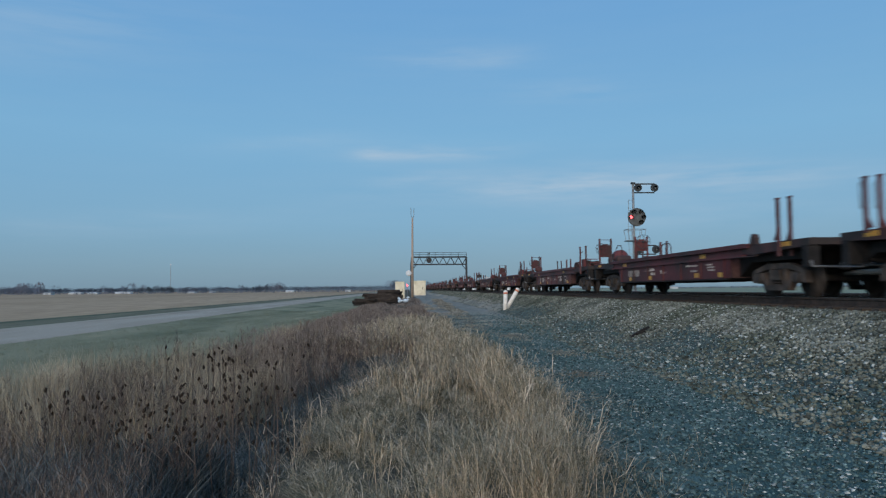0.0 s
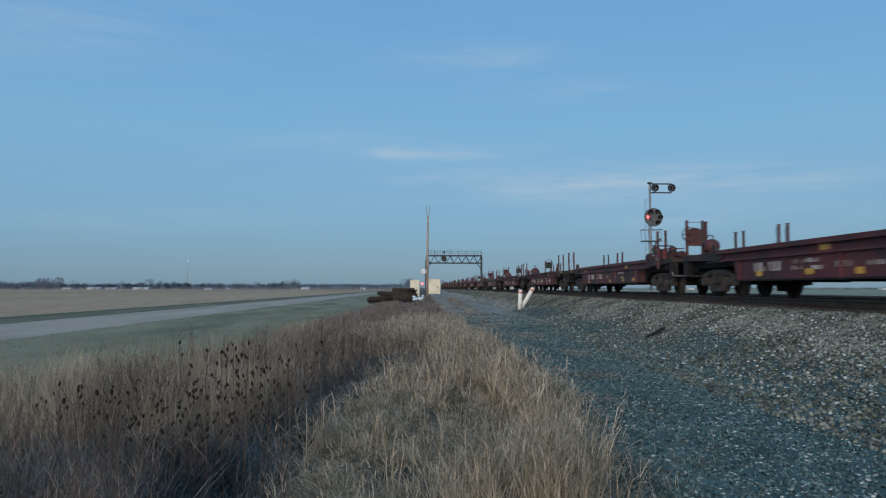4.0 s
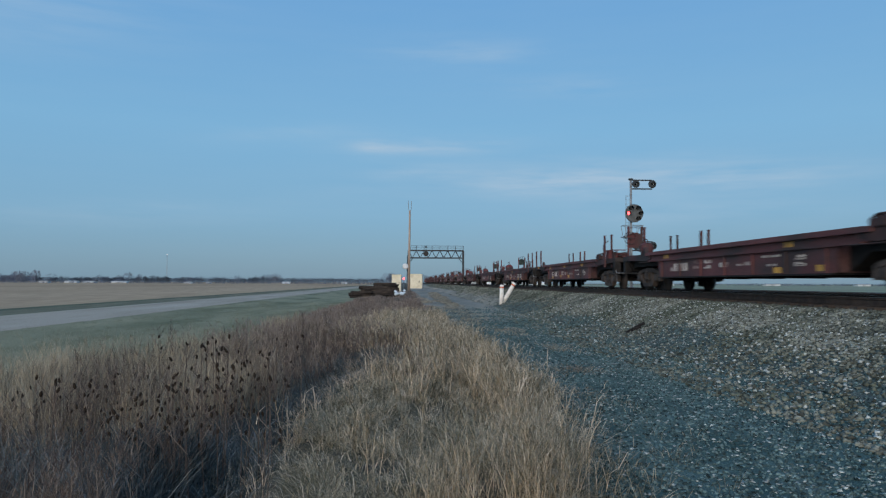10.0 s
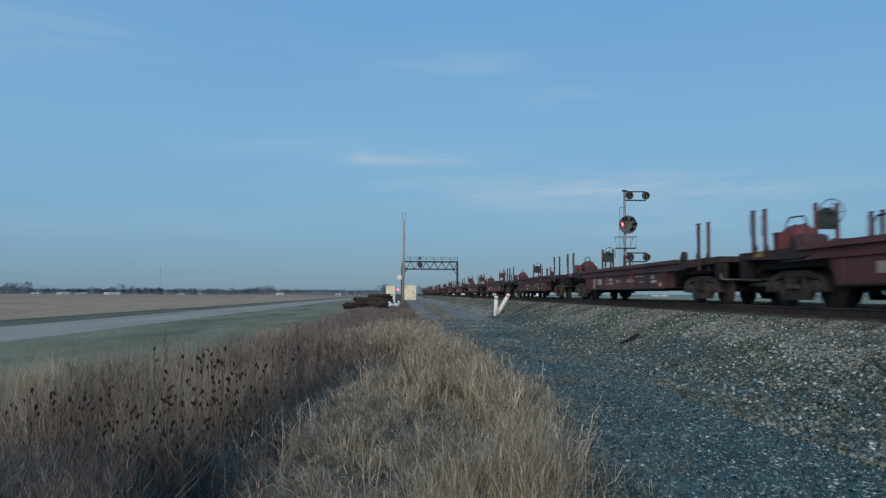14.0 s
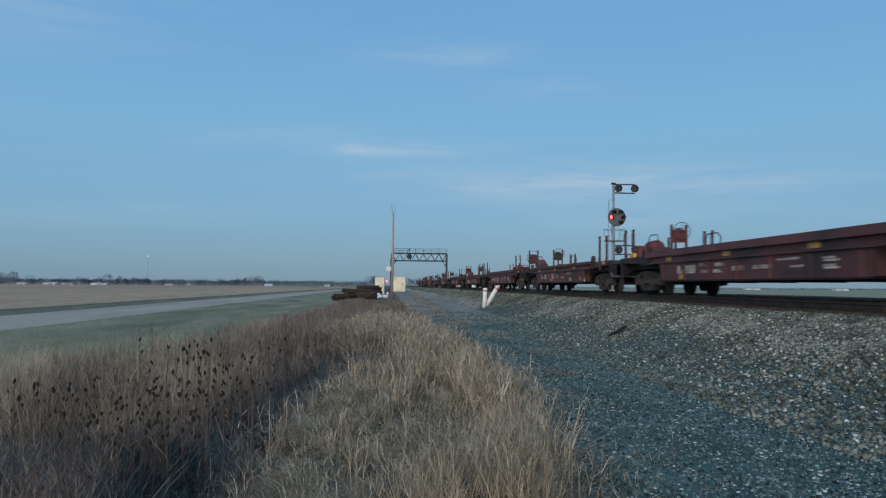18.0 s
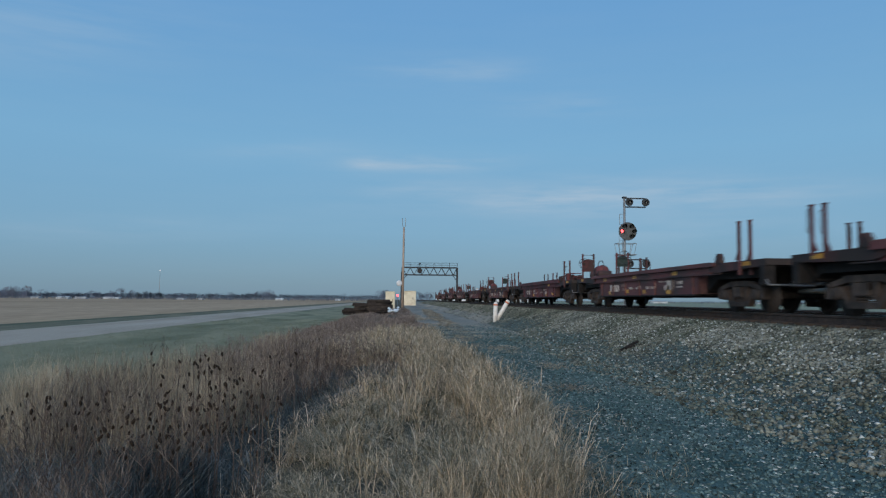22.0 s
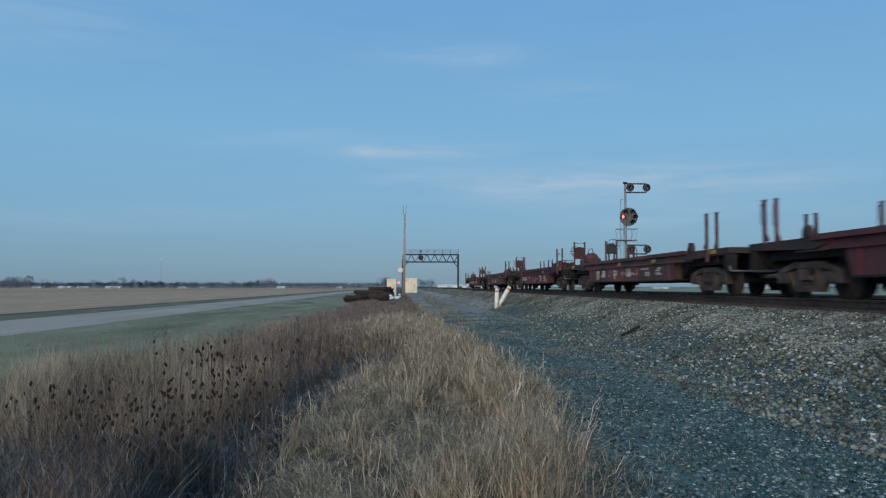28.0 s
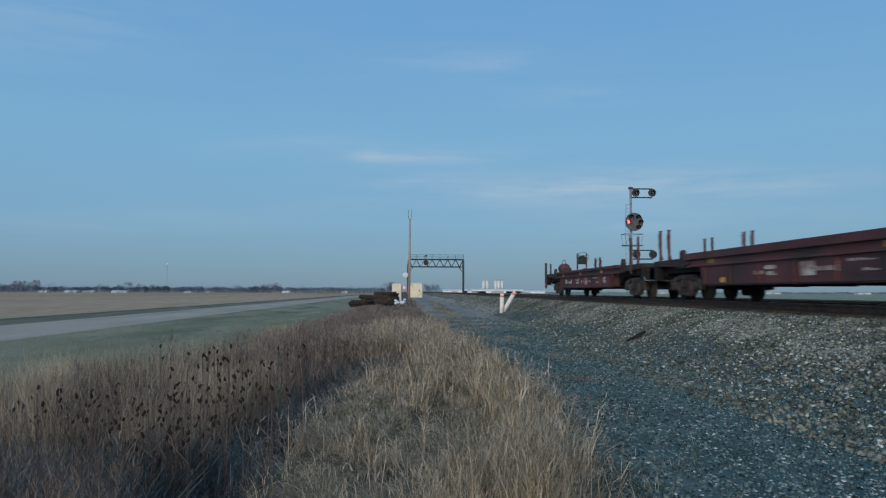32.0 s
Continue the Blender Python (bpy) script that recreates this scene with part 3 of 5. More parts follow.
def add_locker(car, x, y, z0, material, drum=True):
    """A round steel housing on a saddle, a lower drum before it, a hatch and a hand rail bent over it."""
    r = 0.4 if drum else 0.26
    w, x0 = (0.30, x - 0.29) if drum else (0.23, x - 0.22)
    bm = bmesh.new()
    add_lathe(bm, ((-r, 0.02), (-r, w * 0.6), (-r * 0.85, w * 0.85), (-r * 0.6, w), (r * 0.6, w), (r * 0.85, w * 0.85), (r, w * 0.6), (r, 0.02)), "Y", (x, y, z0 + 0.32), 18)
    box = part("equipment_housing", bm, material, car, "round steel housing on the end platform")
    bm = bmesh.new()
    add_box(bm, x - w * 0.7, x + w * 0.7, y - r * 0.7, y + r * 0.7, z0 - 0.02, z0 + 0.14)
    part("saddle", bm, CARDARK, box)
    bm = bmesh.new()
    add_box(bm, x0 - 0.025, x0 + 0.06, y - r / 2, y + r / 2, z0 + 0.2, z0 + 0.44)
    part("hatch", bm, CARDARK, box, bevel=0.008)
    if drum:
        bm = bmesh.new()
        add_lathe(bm, ((-0.3, 0.02), (-0.3, 0.17), (-0.26, 0.19), (0.26, 0.19), (0.3, 0.17), (0.3, 0.02)), "X", (x - 0.05, y - 0.66, z0 + 0.17), 14)
        part("reservoir", bm, CARDARK, box, "dull red air reservoir")
    bm = bmesh.new()
    hx, ht = x - 0.02, 0.80 if drum else 0.66
    add_path(bm, ((hx, y - r, z0), (hx, y - r, z0 + ht - 0.14), (hx, y - r + 0.12, z0 + ht), (hx, y + r - 0.1, z0 + ht + 0.02), (hx, y + r + 0.08, z0 + ht - 0.12), (hx, y + r + 0.1, z0)), 0.018)
    part("grab_rail", bm, CARDARK, box)


def build_car(front, rear, seed, last=False):
    rnd = random.Random(seed)
    car = thing("well_car", "empty rust-red container well car on two trucks", "freight car", "cars of the freight train")
    half = 1.46
    top, low = 1.315 + {6: 0.04, 12: 0.07, 14: 0.055, 16: 0.07, 20: 0.04, 21: 0.07}.get(seed - 100, 0.0), 0.43
    pe = 4.95
    body_red = rnd.choice((CARRED, CARRED, CARDARK_RED))
    # long sides with top chord, recessed web, stiffeners and bottom flange
    for s in (-1, 1):
        bm = bmesh.new()
        a, b = (s * half, s * (half - 0.12)) if s > 0 else (-half, -half + 0.12)
        lo, hi = min(a, b), max(a, b)
        prof = ((-6.2, 1.20), (-6.2, top - 0.03), (-6.0, top), (6.0, top), (6.2, top - 0.03), (6.2, 1.20))
        add_prism(bm, prof, "X", lo, hi)
        side = part("top_chord", bm, body_red, car, bevel=0.012)
        bm = bmesh.new()
        add_prism(bm, ((-6.0, 1.03), (-6.2, 1.2), (6.2, 1.2), (6.0, 1.03)), "X", *sorted((s * (half - 0.10), s * (half - 0.13))))
        part("chord_band", bm, body_red, side)
        bm = bmesh.new()
        add_prism(bm, ((-5.9, 1.0), (-5.9, 1.035), (5.9, 1.035), (5.9, 1.0), (pe + 0.1, 0.985), (-pe - 0.1, 0.985)), "X", *sorted((s * (half - 0.01), s * (half - 0.13))))
        part("ledge", bm, body_red, side)
        bm = bmesh.new()
        w0 = s * (half - 0.075)
        add_prism(bm, ((-pe, low + 0.04), (pe - 0.05, low + 0.04), (pe, low + 0.1), (pe + 0.16, 0.99), (-pe - 0.16, 0.99), (-pe, 0.55)), "X", min(w0, w0 - s * 0.02), max(w0, w0 - s * 0.02))
        part("side_web", bm, body_red, side)
        bm = bmesh.new()
        add_box(bm, *sorted((s * (half - 0.02), s * (half - 0.2))), -pe, pe, low, low + 0.04)
        part("bottom_flange", bm, UNDERFRAME, side)
        for k in range(7):
            y = -pe + 0.25 + k * (2 * pe - 0.5) / 6
            bm = bmesh.new()
            add_box(bm, *sorted((s * (half - 0.035), s * (half - 0.075))), y - 0.04, y + 0.04, low + 0.04, 0.985)
            part("side_stiffener", bm, body_red, side)
        # faded stencils, in rows of bars, and reflectors on the web
        x0, x1 = sorted((s * (half - 0.072), s * (half - 0.066)))
        panel = rnd.random()
        marks = [(rnd.uniform(2.9, 3.2), rnd.uniform(1.1, 1.5), rnd.uniform(0.2, 0.27), 0.77, PALE_MARK, 6), (1.75, 0.55, 0.085, 0.85, PALE_MARK, 4), (1.02, 0.5, 0.085, 0.85, PALE_MARK, 4),
                 (1.75, 0.5, 0.085, 0.71, PALE_MARK, 4), (1.0, 0.45, 0.085, 0.71, PALE_MARK, 3), (0.0, 0.55, 0.12, 0.75, PALE_MARK, 3), (-1.2, 0.8, 0.09, 0.74, PALE_MARK, 5), (-1.5, 0.10, 0.24, 0.80, PALE_MARK, 1)]
        if rnd.random() < 0.9:
            marks += [(-2.35, 0.85, 0.05, 0.88, PALE_MARK, 6), (-2.6, 0.45, rnd.choice((0.05, 0.15)), 0.70, PALE_MARK, 2)]
        if rnd.random() < 0.85:
            marks += [(-3.75, rnd.uniform(0.35, 0.55), 0.045, 0.72 + 0.07 * k, PALE_MARK, 3) for k in (-1, 0, 1, 2)]
        if panel < 0.45:
            marks.append((rnd.choice((-2.9, -0.6)), 0.55, 0.30, 0.76, PALE_MARK, 1))
        for y in (3.5, 1.25, -0.6, -2.75, -4.4):
            if rnd.random() < 0.62:
                marks.append((y, rnd.uniform(0.24, 0.36), 0.13, 0.57 + 0.04 * rnd.random(), YELLOW_MARK, 1))
        for y, wid, hei, z, material, count in marks:
            if rnd.random() < 0.88:
                y += rnd.uniform(-0.12, 0.12)
                z += rnd.uniform(-0.02, 0.02)
                bm = bmesh.new()
                step, z0 = wid / count, z - hei / 2
                comb = [(y - wid / 2, z0)]
                for k in range(count):
                    y0, y1 = y - wid / 2 + k * step, y - wid / 2 + (k + (1.0 if k == count - 1 else rnd.uniform(0.62, 0.86))) * step
                    rise = hei * (1.0 if count == 1 or rnd.random() < 0.88 else 0.5)
                    comb += [(y0, z0 + rise), (y1, z0 + rise)]
                    if k < count - 1:
                        comb += [(y1, z0 + hei * 0.16), (y0 + step, z0 + hei * 0.16)]
                comb.append((y + wid / 2, z0))
                add_prism(bm, comb, "X", x0, x1)
                part("reflector" if material is YELLOW_MARK else "stencil", bm, material, side)
        for y in (4.4, 0.6, -3.2):
            if rnd.random() < 0.65:
                bm = bmesh.new()
                add_box(bm, *sorted((s * (half - 0.094), s * (half - 0.1))), y - 0.2, y + 0.2, 1.06, 1.18)
                part("reflector", bm, YELLOW_MARK, side)
    # floor of the well
    bm = bmesh.new()
    add_box(bm, -half + 0.13, half - 0.13, -pe, pe, low + 0.01, low + 0.05)
    for k in range(5):
        y = -pe + 0.6 + k * (2 * pe - 1.2) / 4
        add_box(bm, -half + 0.13, half - 0.13, y - 0.12, y + 0.12, low - 0.03, low + 0.01)
    part("well_floor", bm, UNDERFRAME, car)
    for e in (-1, 1):
        ye = e * (CAR / 2 - 0.55)
        # bulkhead, end platform, draft sill
        bm = bmesh.new()
        add_box(bm, -half + 0.13, half - 0.13, *sorted((e * (pe + 0.02), e * (pe + 0.1))), low + 0.05, 1.18)
        part("well_bulkhead", bm, CARDARK, car)
        bm = bmesh.new()
        add_prism(bm, ((e * 5.8, 1.10), (e * 6.25, 1.02), (ye - e * 0.3, 1.10), (ye, 1.12), (ye, 1.27), (e * 5.8, 1.27)), "X", -half + 0.06, half - 0.06)
        plat = part("end_platform", bm, CARDARK, car, bevel=0.012)
        for s in (-1, 1):
            bm = bmesh.new()
            add_box(bm, *sorted((s * (half - 0.05), s * (half - 0.3))), *sorted((ye - e * 0.05, ye - e * 0.29)), 0.66, 1.12)
            part("corner_bracket", bm, UNDERFRAME, plat)
            bm = bmesh.new()
            add_prism(bm, ((e * 6.22, 1.27), (e * 6.56, 1.27), (e * 6.55, 1.42), (e * 6.48, 1.51), (e * 6.38, 1.53), (e * 6.30, 1.44)), "X", *sorted((s * (half - 0.04), s * (half - 0.16))))
            part("corner_casting_guide", bm, CARDARK, plat)
            bm = bmesh.new()
            add_path(bm, ((s * (half - 0.03), e * 5.6, 1.0), (s * (half + 0.03), e * 5.6, 0.98), (s * (half + 0.03), e * 6.7, 0.98), (s * (half - 0.03), e * 6.7, 1.0)), 0.016)
            part("grab_iron", bm, CARDARK, plat)
            if rnd.random() < 0.6:
                bm = bmesh.new()
                add_box(bm, *sorted((s * (half - 0.062), s * (half - 0.055))), *sorted((e * 7.75, e * 8.15)), 1.14, 1.24)
                part("reflector", bm, YELLOW_MARK, plat)
        bm = bmesh.new()
        add_prism(bm, ((-half + 0.1, 1.1), (half - 0.1, 1.1), (half - 0.35, 0.74), (0.5, 0.6), (-0.5, 0.6), (-half + 0.35, 0.74)), "Y", *sorted((ye - e * 0.42, ye - e * 0.30)))
        part("end_sill", bm, UNDERFRAME, car)
        bm = bmesh.new()
        add_box(bm, -0.36, 0.36, *sorted((e * 5.0, ye)), 0.66, 1.08)
        part("draft_sill", bm, UNDERFRAME, car)
        # full-width bolster block, near black to stand for shade under the platform
        bm = bmesh.new()
        add_prism(bm, ((e * 5.06, 0.50), (e * 5.7, 0.86), (e * 8.3, 0.86), (ye - e * 0.3, 0.70), (ye - e * 0.3, 1.06), (e * 5.06, 1.06)), "X", -1.12, 1.12)
        part("body_bolster", bm, UNDERFRAME, car)
        bm = bmesh.new()
        for s in (-1, 1):
            add_tube(bm, (s * 0.22, e * (CAR / 2 - 1.25), 0.53), (s * 0.22, e * (CAR / 2 - 0.02), 0.53), 0.06, seg=8)
        part("drawbar", bm, DUSTYBAR, car, "dusty pale drawbar between the cars")
        bm = bmesh.new()
        add_box(bm, -0.11, 0.11, *sorted((ye, e * (CAR / 2 - 0.12))), 0.76, 0.94)
        add_prism(bm, ((-0.2, e * (CAR / 2 - 0.16)), (0.18, e * (CAR / 2 - 0.16)), (0.24, e * CAR / 2), (0.05, e * (CAR / 2 + 0.02)), (-0.22, e * (CAR / 2 - 0.01))), "Z", 0.70, 1.0)
        part("coupler", bm, WHEELIRON, car, "rusty knuckle coupler")
        bm = bmesh.new()
        add_path(bm, ((-half + 0.1, ye - e * 0.12, 0.86), (-half + 0.1, ye + e * 0.04, 0.66), (-0.3, ye + e * 0.06, 0.64), (-0.2, ye + e * 0.25, 0.72)), 0.02)
        part("uncoupling_rod", bm, PIPE, car, "bare steel uncoupling rod")
        bm = bmesh.new()
        add_path(bm, ((0.3, ye, 0.66), (0.3, ye + e * 0.2, 0.5), (0.25, ye + e * 0.45, 0.42), (0.18, e * (CAR / 2), 0.46)), 0.028)
        part("air_hose", bm, UNDERFRAME, car)
        build_truck(car, e * TRUCK_Y)
    # ends: stanchions, brake stands, housings
    yl = CAR / 2 - 1.58
    add_stanchions(car, -1.39, -yl, 0.92, 2.2, 1)
    add_stanchions(car, 1.39, -yl, 0.92, 2.2, 1)
    add_stanchions(car, 1.39, yl - (0.15 if rear.endswith("BF") else 0.0), 1.2, 2.2, -1)
    if rear in ("P", "PBF"):
        add_stanchions(car, -1.39, yl, 1.2, 2.2, -1)
    if front == "PF":
        add_brake_stand(car, -0.54, -(CAR / 2 - 0.7), 1.2, CARDARK_RED, -1)
        bm = bmesh.new()
        add_path(bm, ((-1.3, -yl + 0.1, 1.55), (-1.3, -(CAR / 2 - 0.65), 1.5)), 0.02)
        add_path(bm, ((-1.3, -yl - 0.1, 1.38), (-1.1, -(CAR / 2 - 0.65), 1.36)), 0.03)
        part("hand_rail", bm, CARDARK, car)
        bm = bmesh.new()
        add_path(bm, ((-1.39, -yl + 0.02, 1.99), (-1.39, -yl + 0.58, 1.93), (-1.39, -yl + 0.70, 1.84), (-1.39, -yl + 0.72, 1.3)), 0.02)
        part("grab_hoop", bm, CARDARK, car)
        bm = bmesh.new()
        add_path(bm, ((-1.42, -yl + 0.3, 1.52), (-1.42, -yl + 1.55, 1.50), (-1.42, -yl + 1.75, 1.42), (-1.42, -yl + 1.75, 1.29)), 0.022)
        add_path(bm, ((-1.42, -yl + 0.75, 1.52), (-1.42, -yl + 0.75, 1.29)), 0.02)
        add_box(bm, -1.44, -1.2, -yl + 1.3, -yl + 1.72, 1.29, 1.43)
        part("step_rail", bm, CARDARK, car)
        bm = bmesh.new()
        add_box(bm, -1.3, -1.0, -yl - 0.55, -yl - 0.24, 1.27, 1.5)
        part("valve_box", bm, CARDARK, car, bevel=0.03)
        bm = bmesh.new()
        add_box(bm, -1.43, -1.24, -yl - 0.2, -yl + 0.18, 1.27, 1.62)
        part("post_box", bm, CARDARK_RED, car, bevel=0.03)
        for z, x1 in ((1.62, -0.9), (1.45, -0.75), (1.36, -0.6)):
            bm = bmesh.new()
            add_path(bm, ((-1.28, -yl + 0.15, z), (-1.28, -yl - 0.5, z - 0.01), (x1, -(CAR / 2 - 0.72), z - 0.03)), 0.021)
            part("walkway_rail", bm, CARDARK_RED, car)
        for y in (-yl - 0.3, -yl - 0.62):
            bm = bmesh.new()
            add_tube(bm, (-1.2, y, 1.27), (-1.2, y, 1.6), 0.02, seg=6)
            part("rail_post", bm, CARDARK_RED, car)
        bm = bmesh.new()
        add_lathe(bm, ((-0.22, 0.02), (-0.22, 0.13), (0.22, 0.13), (0.22, 0.02)), "Y", (-0.85, -yl - 0.35, 1.40), 12)
        part("brake_reservoir", bm, CARDARK, car)
        if seed - 100 in (3, 4, 8, 21):
            bm = bmesh.new()
            add_box(bm, -0.2, -0.12, -(CAR / 2 - 0.66), -(CAR / 2 - 0.74), 1.2, 2.48)
            add_box(bm, -0.22, -0.1, -(CAR / 2 - 0.64), -(CAR / 2 - 0.76), 2.48, 2.51)
            part("end_post", bm, BRIGHTRED, car)
        if seed == 103:
            bm = bmesh.new()
            add_prism(bm, ((-yl + 0.05, 1.27), (-yl + 0.62, 1.27), (-yl + 0.14, 2.14), (-yl + 0.05, 2.14)), "X", -1.41, -1.38)
            part("gusset_plate", bm, CARDARK, car, "tall dark triangular gusset behind the stanchion")
        bm = bmesh.new()
        add_tube(bm, (-1.15, -yl + 0.55, 1.27), (-1.15, -yl + 0.55, 1.46), 0.12, seg=10)
        part("brake_cylinder", bm, CARDARK, car)
    if "B" in rear:
        add_locker(car, -0.6, CAR / 2 - (0.86 if rear == "BP" else 1.85), 1.26, CARDARK_RED, rear != "BP")
    if rear.endswith("BF"):
        add_brake_stand(car, 0.66, CAR / 2 - 0.9, 1.2, CARDARK_RED if seed in (101, 112) else GREENPAINT, 1)
        bm = bmesh.new()
        add_path(bm, ((0.7, CAR / 2 - 1.0, 1.62), (1.2, yl - 0.1, 1.58), (1.25, yl - 0.9, 1.62), (1.25, yl - 1.15, 1.6), (1.25, yl - 1.25, 1.5), (1.25, yl - 1.25, 1.27)), 0.022)
        part("hand_rail", bm, CARDARK, car)
        bm = bmesh.new()
        add_path(bm, ((1.3, yl - 0.15, 1.27), (1.3, yl - 0.15, 1.98), (1.3, yl - 0.28, 2.12), (1.3, yl - 1.05, 2.12), (1.3, yl - 1.27, 1.98), (1.3, yl - 1.3, 1.27)), 0.022)
        part("grab_hoop", bm, CARDARK, car)
    if seed in (112, 114):
        y0, z1 = (-6.15, 1.50) if seed == 114 else (yl - 0.3, 1.32)
        bm = bmesh.new()
        add_prism(bm, ((y0 - 0.22, 1.26), (y0 + 0.22, 1.26), (y0 + 0.22, z1), (y0 + 0.12, z1 + 0.1), (y0 - 0.12, z1 + 0.1), (y0 - 0.22, z1)), "X", -1.42, -1.12)
        part("junction_box", bm, ORANGEBOX, car, "bright orange-yellow box on the end platform", bevel=0.012)
    if rear == "PBF":
        bm = bmesh.new()
        add_box(bm, -1.32, -1.06, yl - 0.75, yl - 0.5, 1.27, 1.62)
        add_box(bm, -1.34, -1.04, yl - 0.77, yl - 0.48, 1.62, 1.66)
        part("control_box", bm, CARDARK_RED, car, bevel=0.01)
    if last:
        bm = bmesh.new()
        add_box(bm, -half - 0.02, -half + 0.1, CAR / 2 - 0.62, CAR / 2 - 0.5, 0.45, 1.95)
        add_box(bm, -half + 0.28, -half + 0.36, CAR / 2 - 0.62, CAR / 2 - 0.5, 0.75, 1.9)
        part("end_ladder", bm, BRIGHTRED, car)
    return car



# front end at its leading coupling, rear end at its trailing coupling, from the head of the train to its tail
COUPLINGS = (("pair", "P"), ("pair", "P"), ("PF", "BF"), ("PF", "BP"), ("PF", "BP"), ("pair", "P"), ("pair", "PBF"), ("PF", "BF"), ("PF", "BP"), ("pair", "P"), ("pair", "PBF"), ("pair", "PBF"),
             ("pair", "PBF"), ("pair", "PBF"), ("PF", "BF"), ("pair", "P"), ("PF", "BF"), ("pair", "P"), ("PF", "BF"), ("pair", "P"), ("PF", "BF"), ("PF", "BP"), ("pair", "P"), ("pair", "BF"))
cars = []
for k in range(len(COUPLINGS) - 1):
    cars.append((build_car(COUPLINGS[k][0], COUPLINGS[k + 1][1], 100 + k, last=(k == len(COUPLINGS) - 2)), k))


def car_y(k, t):
    """The middle of the car behind coupling k, t seconds on: the train gathers a little speed."""
    return -4.543 + CAR * (k + 0.5) - 11.753 * t - 0.01103 * t * t


# ---- lineside things ----
def build_signal():
    x, y = 16.25, 52.0
    z0 = ground_z(x)
    up = EYE_Z - z0 + 0.1
    s = thing("signal_mast", "grey railway signal mast, one red lamp lit", "signal", at=pose(x, y, z0))
    bm = bmesh.new()
    add_tube(bm, (0, 0, 0), (0, 0, 7.35 + up), 0.095, 0.085, 12)
    add_tube(bm, (0, 0, 0), (0, 0, 0.5), 0.25, 0.2, 12)
    part("mast", bm, GALV, s)
    # ladder up the side
    bm = bmesh.new()
    for dx in (-0.36, -0.12):
        add_tube(bm, (dx, 0.1, 0.3), (dx, 0.1, 5.4 + up), 0.014, seg=6)
    for k in range(20):
        z = 0.5 + k * 0.33
        add_tube(bm, (-0.36, 0.1, z), (-0.12, 0.1, z), 0.009, seg=5)
    part("ladder", bm, GALV, s)

    def head(name, cx, cz, r, lamps, lit=-1):
        bm = bmesh.new()
        add_lathe(bm, ((-0.28, r * 0.97), (-0.25, r), (-0.22, r), (-0.2, r * 0.97)), "Y", (cx, 0, cz), 32)
        h = part(name, bm, DISCGREY if r > 0.4 else DARKSTEEL, s)
        for i, (lx, lz, lr) in enumerate(lamps):
            bm = bmesh.new()
            for a0 in range(0, 14):
                a, b = math.radians(-40 + a0 * 20), math.radians(-20 + a0 * 20)
                p = [(cx + lx + lr * 1.15 * math.cos(q), yy, cz + lz + lr * 1.15 * math.sin(q)) for yy in (-0.29, -0.55) for q in (a, b)]
                v = [bm.verts.new(w) for w in (p[0], p[1], p[3], p[2])]
                bm.faces.new(v)
            bmesh.ops.solidify(bm, geom=bm.faces[:], thickness=0.012)
            part("lamp_hood", bm, SIGNALBLACK, h)
            bm = bmesh.new()
            add_lathe(bm, ((-0.31, lr * 0.9), (-0.285, lr), (-0.28, lr)), "Y", (cx + lx, 0, cz + lz), 14)
            part("lens", bm, REDLAMP if i == lit else CLEARLENS if r < 0.4 else SIGNALBLACK, h, "lit red lens" if i == lit else "")
        return h

    ring = 0.45
    lamps = [(ring * math.cos(math.radians(a)), ring * math.sin(math.radians(a)), 0.125) for a in (180, 55, 0, -55, -125, 125)]
    head("main_head", 0.16, 4.93 + up, 0.66, lamps[:1] + lamps[1:4] + lamps[5:], 0)
    # upper and lower pairs of marker lamps on brackets
    for cz in (7.05 + up, 2.6 + up):
        bm = bmesh.new()
        for dz in (-0.33, 0.30):
            add_box(bm, 0.0, 1.55, -0.06, 0.02, cz + dz - 0.045, cz + dz + 0.045)
        part("bracket", bm, DARKSTEEL, s)
        for cx in (0.3, 1.5):
            head("marker_head", cx, cz, 0.29, [(0, 0, 0.1)])
    # cage round the platform
    zb, zt = 3.25 + up, 4.05 + up
    bm = bmesh.new()
    add_box(bm, -0.6, 0.7, -0.45, 0.38, zb - 0.05, zb - 0.02)
    deck = part("platform", bm, GALV, s)
    for zz in (zb, zt):
        bm = bmesh.new()
        add_path(bm, ((-0.62, -0.5, zz), (0.72, -0.5, zz), (0.72, 0.4, zz), (-0.62, 0.4, zz), (-0.62, -0.5, zz)), 0.022)
        part("cage_rail", bm, GALV, deck)
    for px, py in ((-0.62, -0.5), (-0.3, -0.5), (0.3, -0.5), (0.72, -0.5), (0.72, 0.4), (-0.62, 0.4)):
        bm = bmesh.new()
        add_tube(bm, (px * 0.75, py, zb), (px, py, zt), 0.018, seg=5)
        part("cage_post", bm, GALV, deck)
    # cap, junction box and the ladder's safety hoop on the upper mast
    bm = bmesh.new()
    add_box(bm, -0.14, 0.14, -0.12, 0.12, 7.35 + up, 7.47 + up)
    part("mast_cap", bm, DARKSTEEL, s)
    bm = bmesh.new()
    add_path(bm, ((-0.1, 0.06, 5.45 + up), (-0.34, 0.06, 5.45 + up), (-0.34, 0.06, 6.2 + up), (-0.1, 0.06, 6.2 + up)), 0.02)
    part("ladder_hoop", bm, GALV, s)


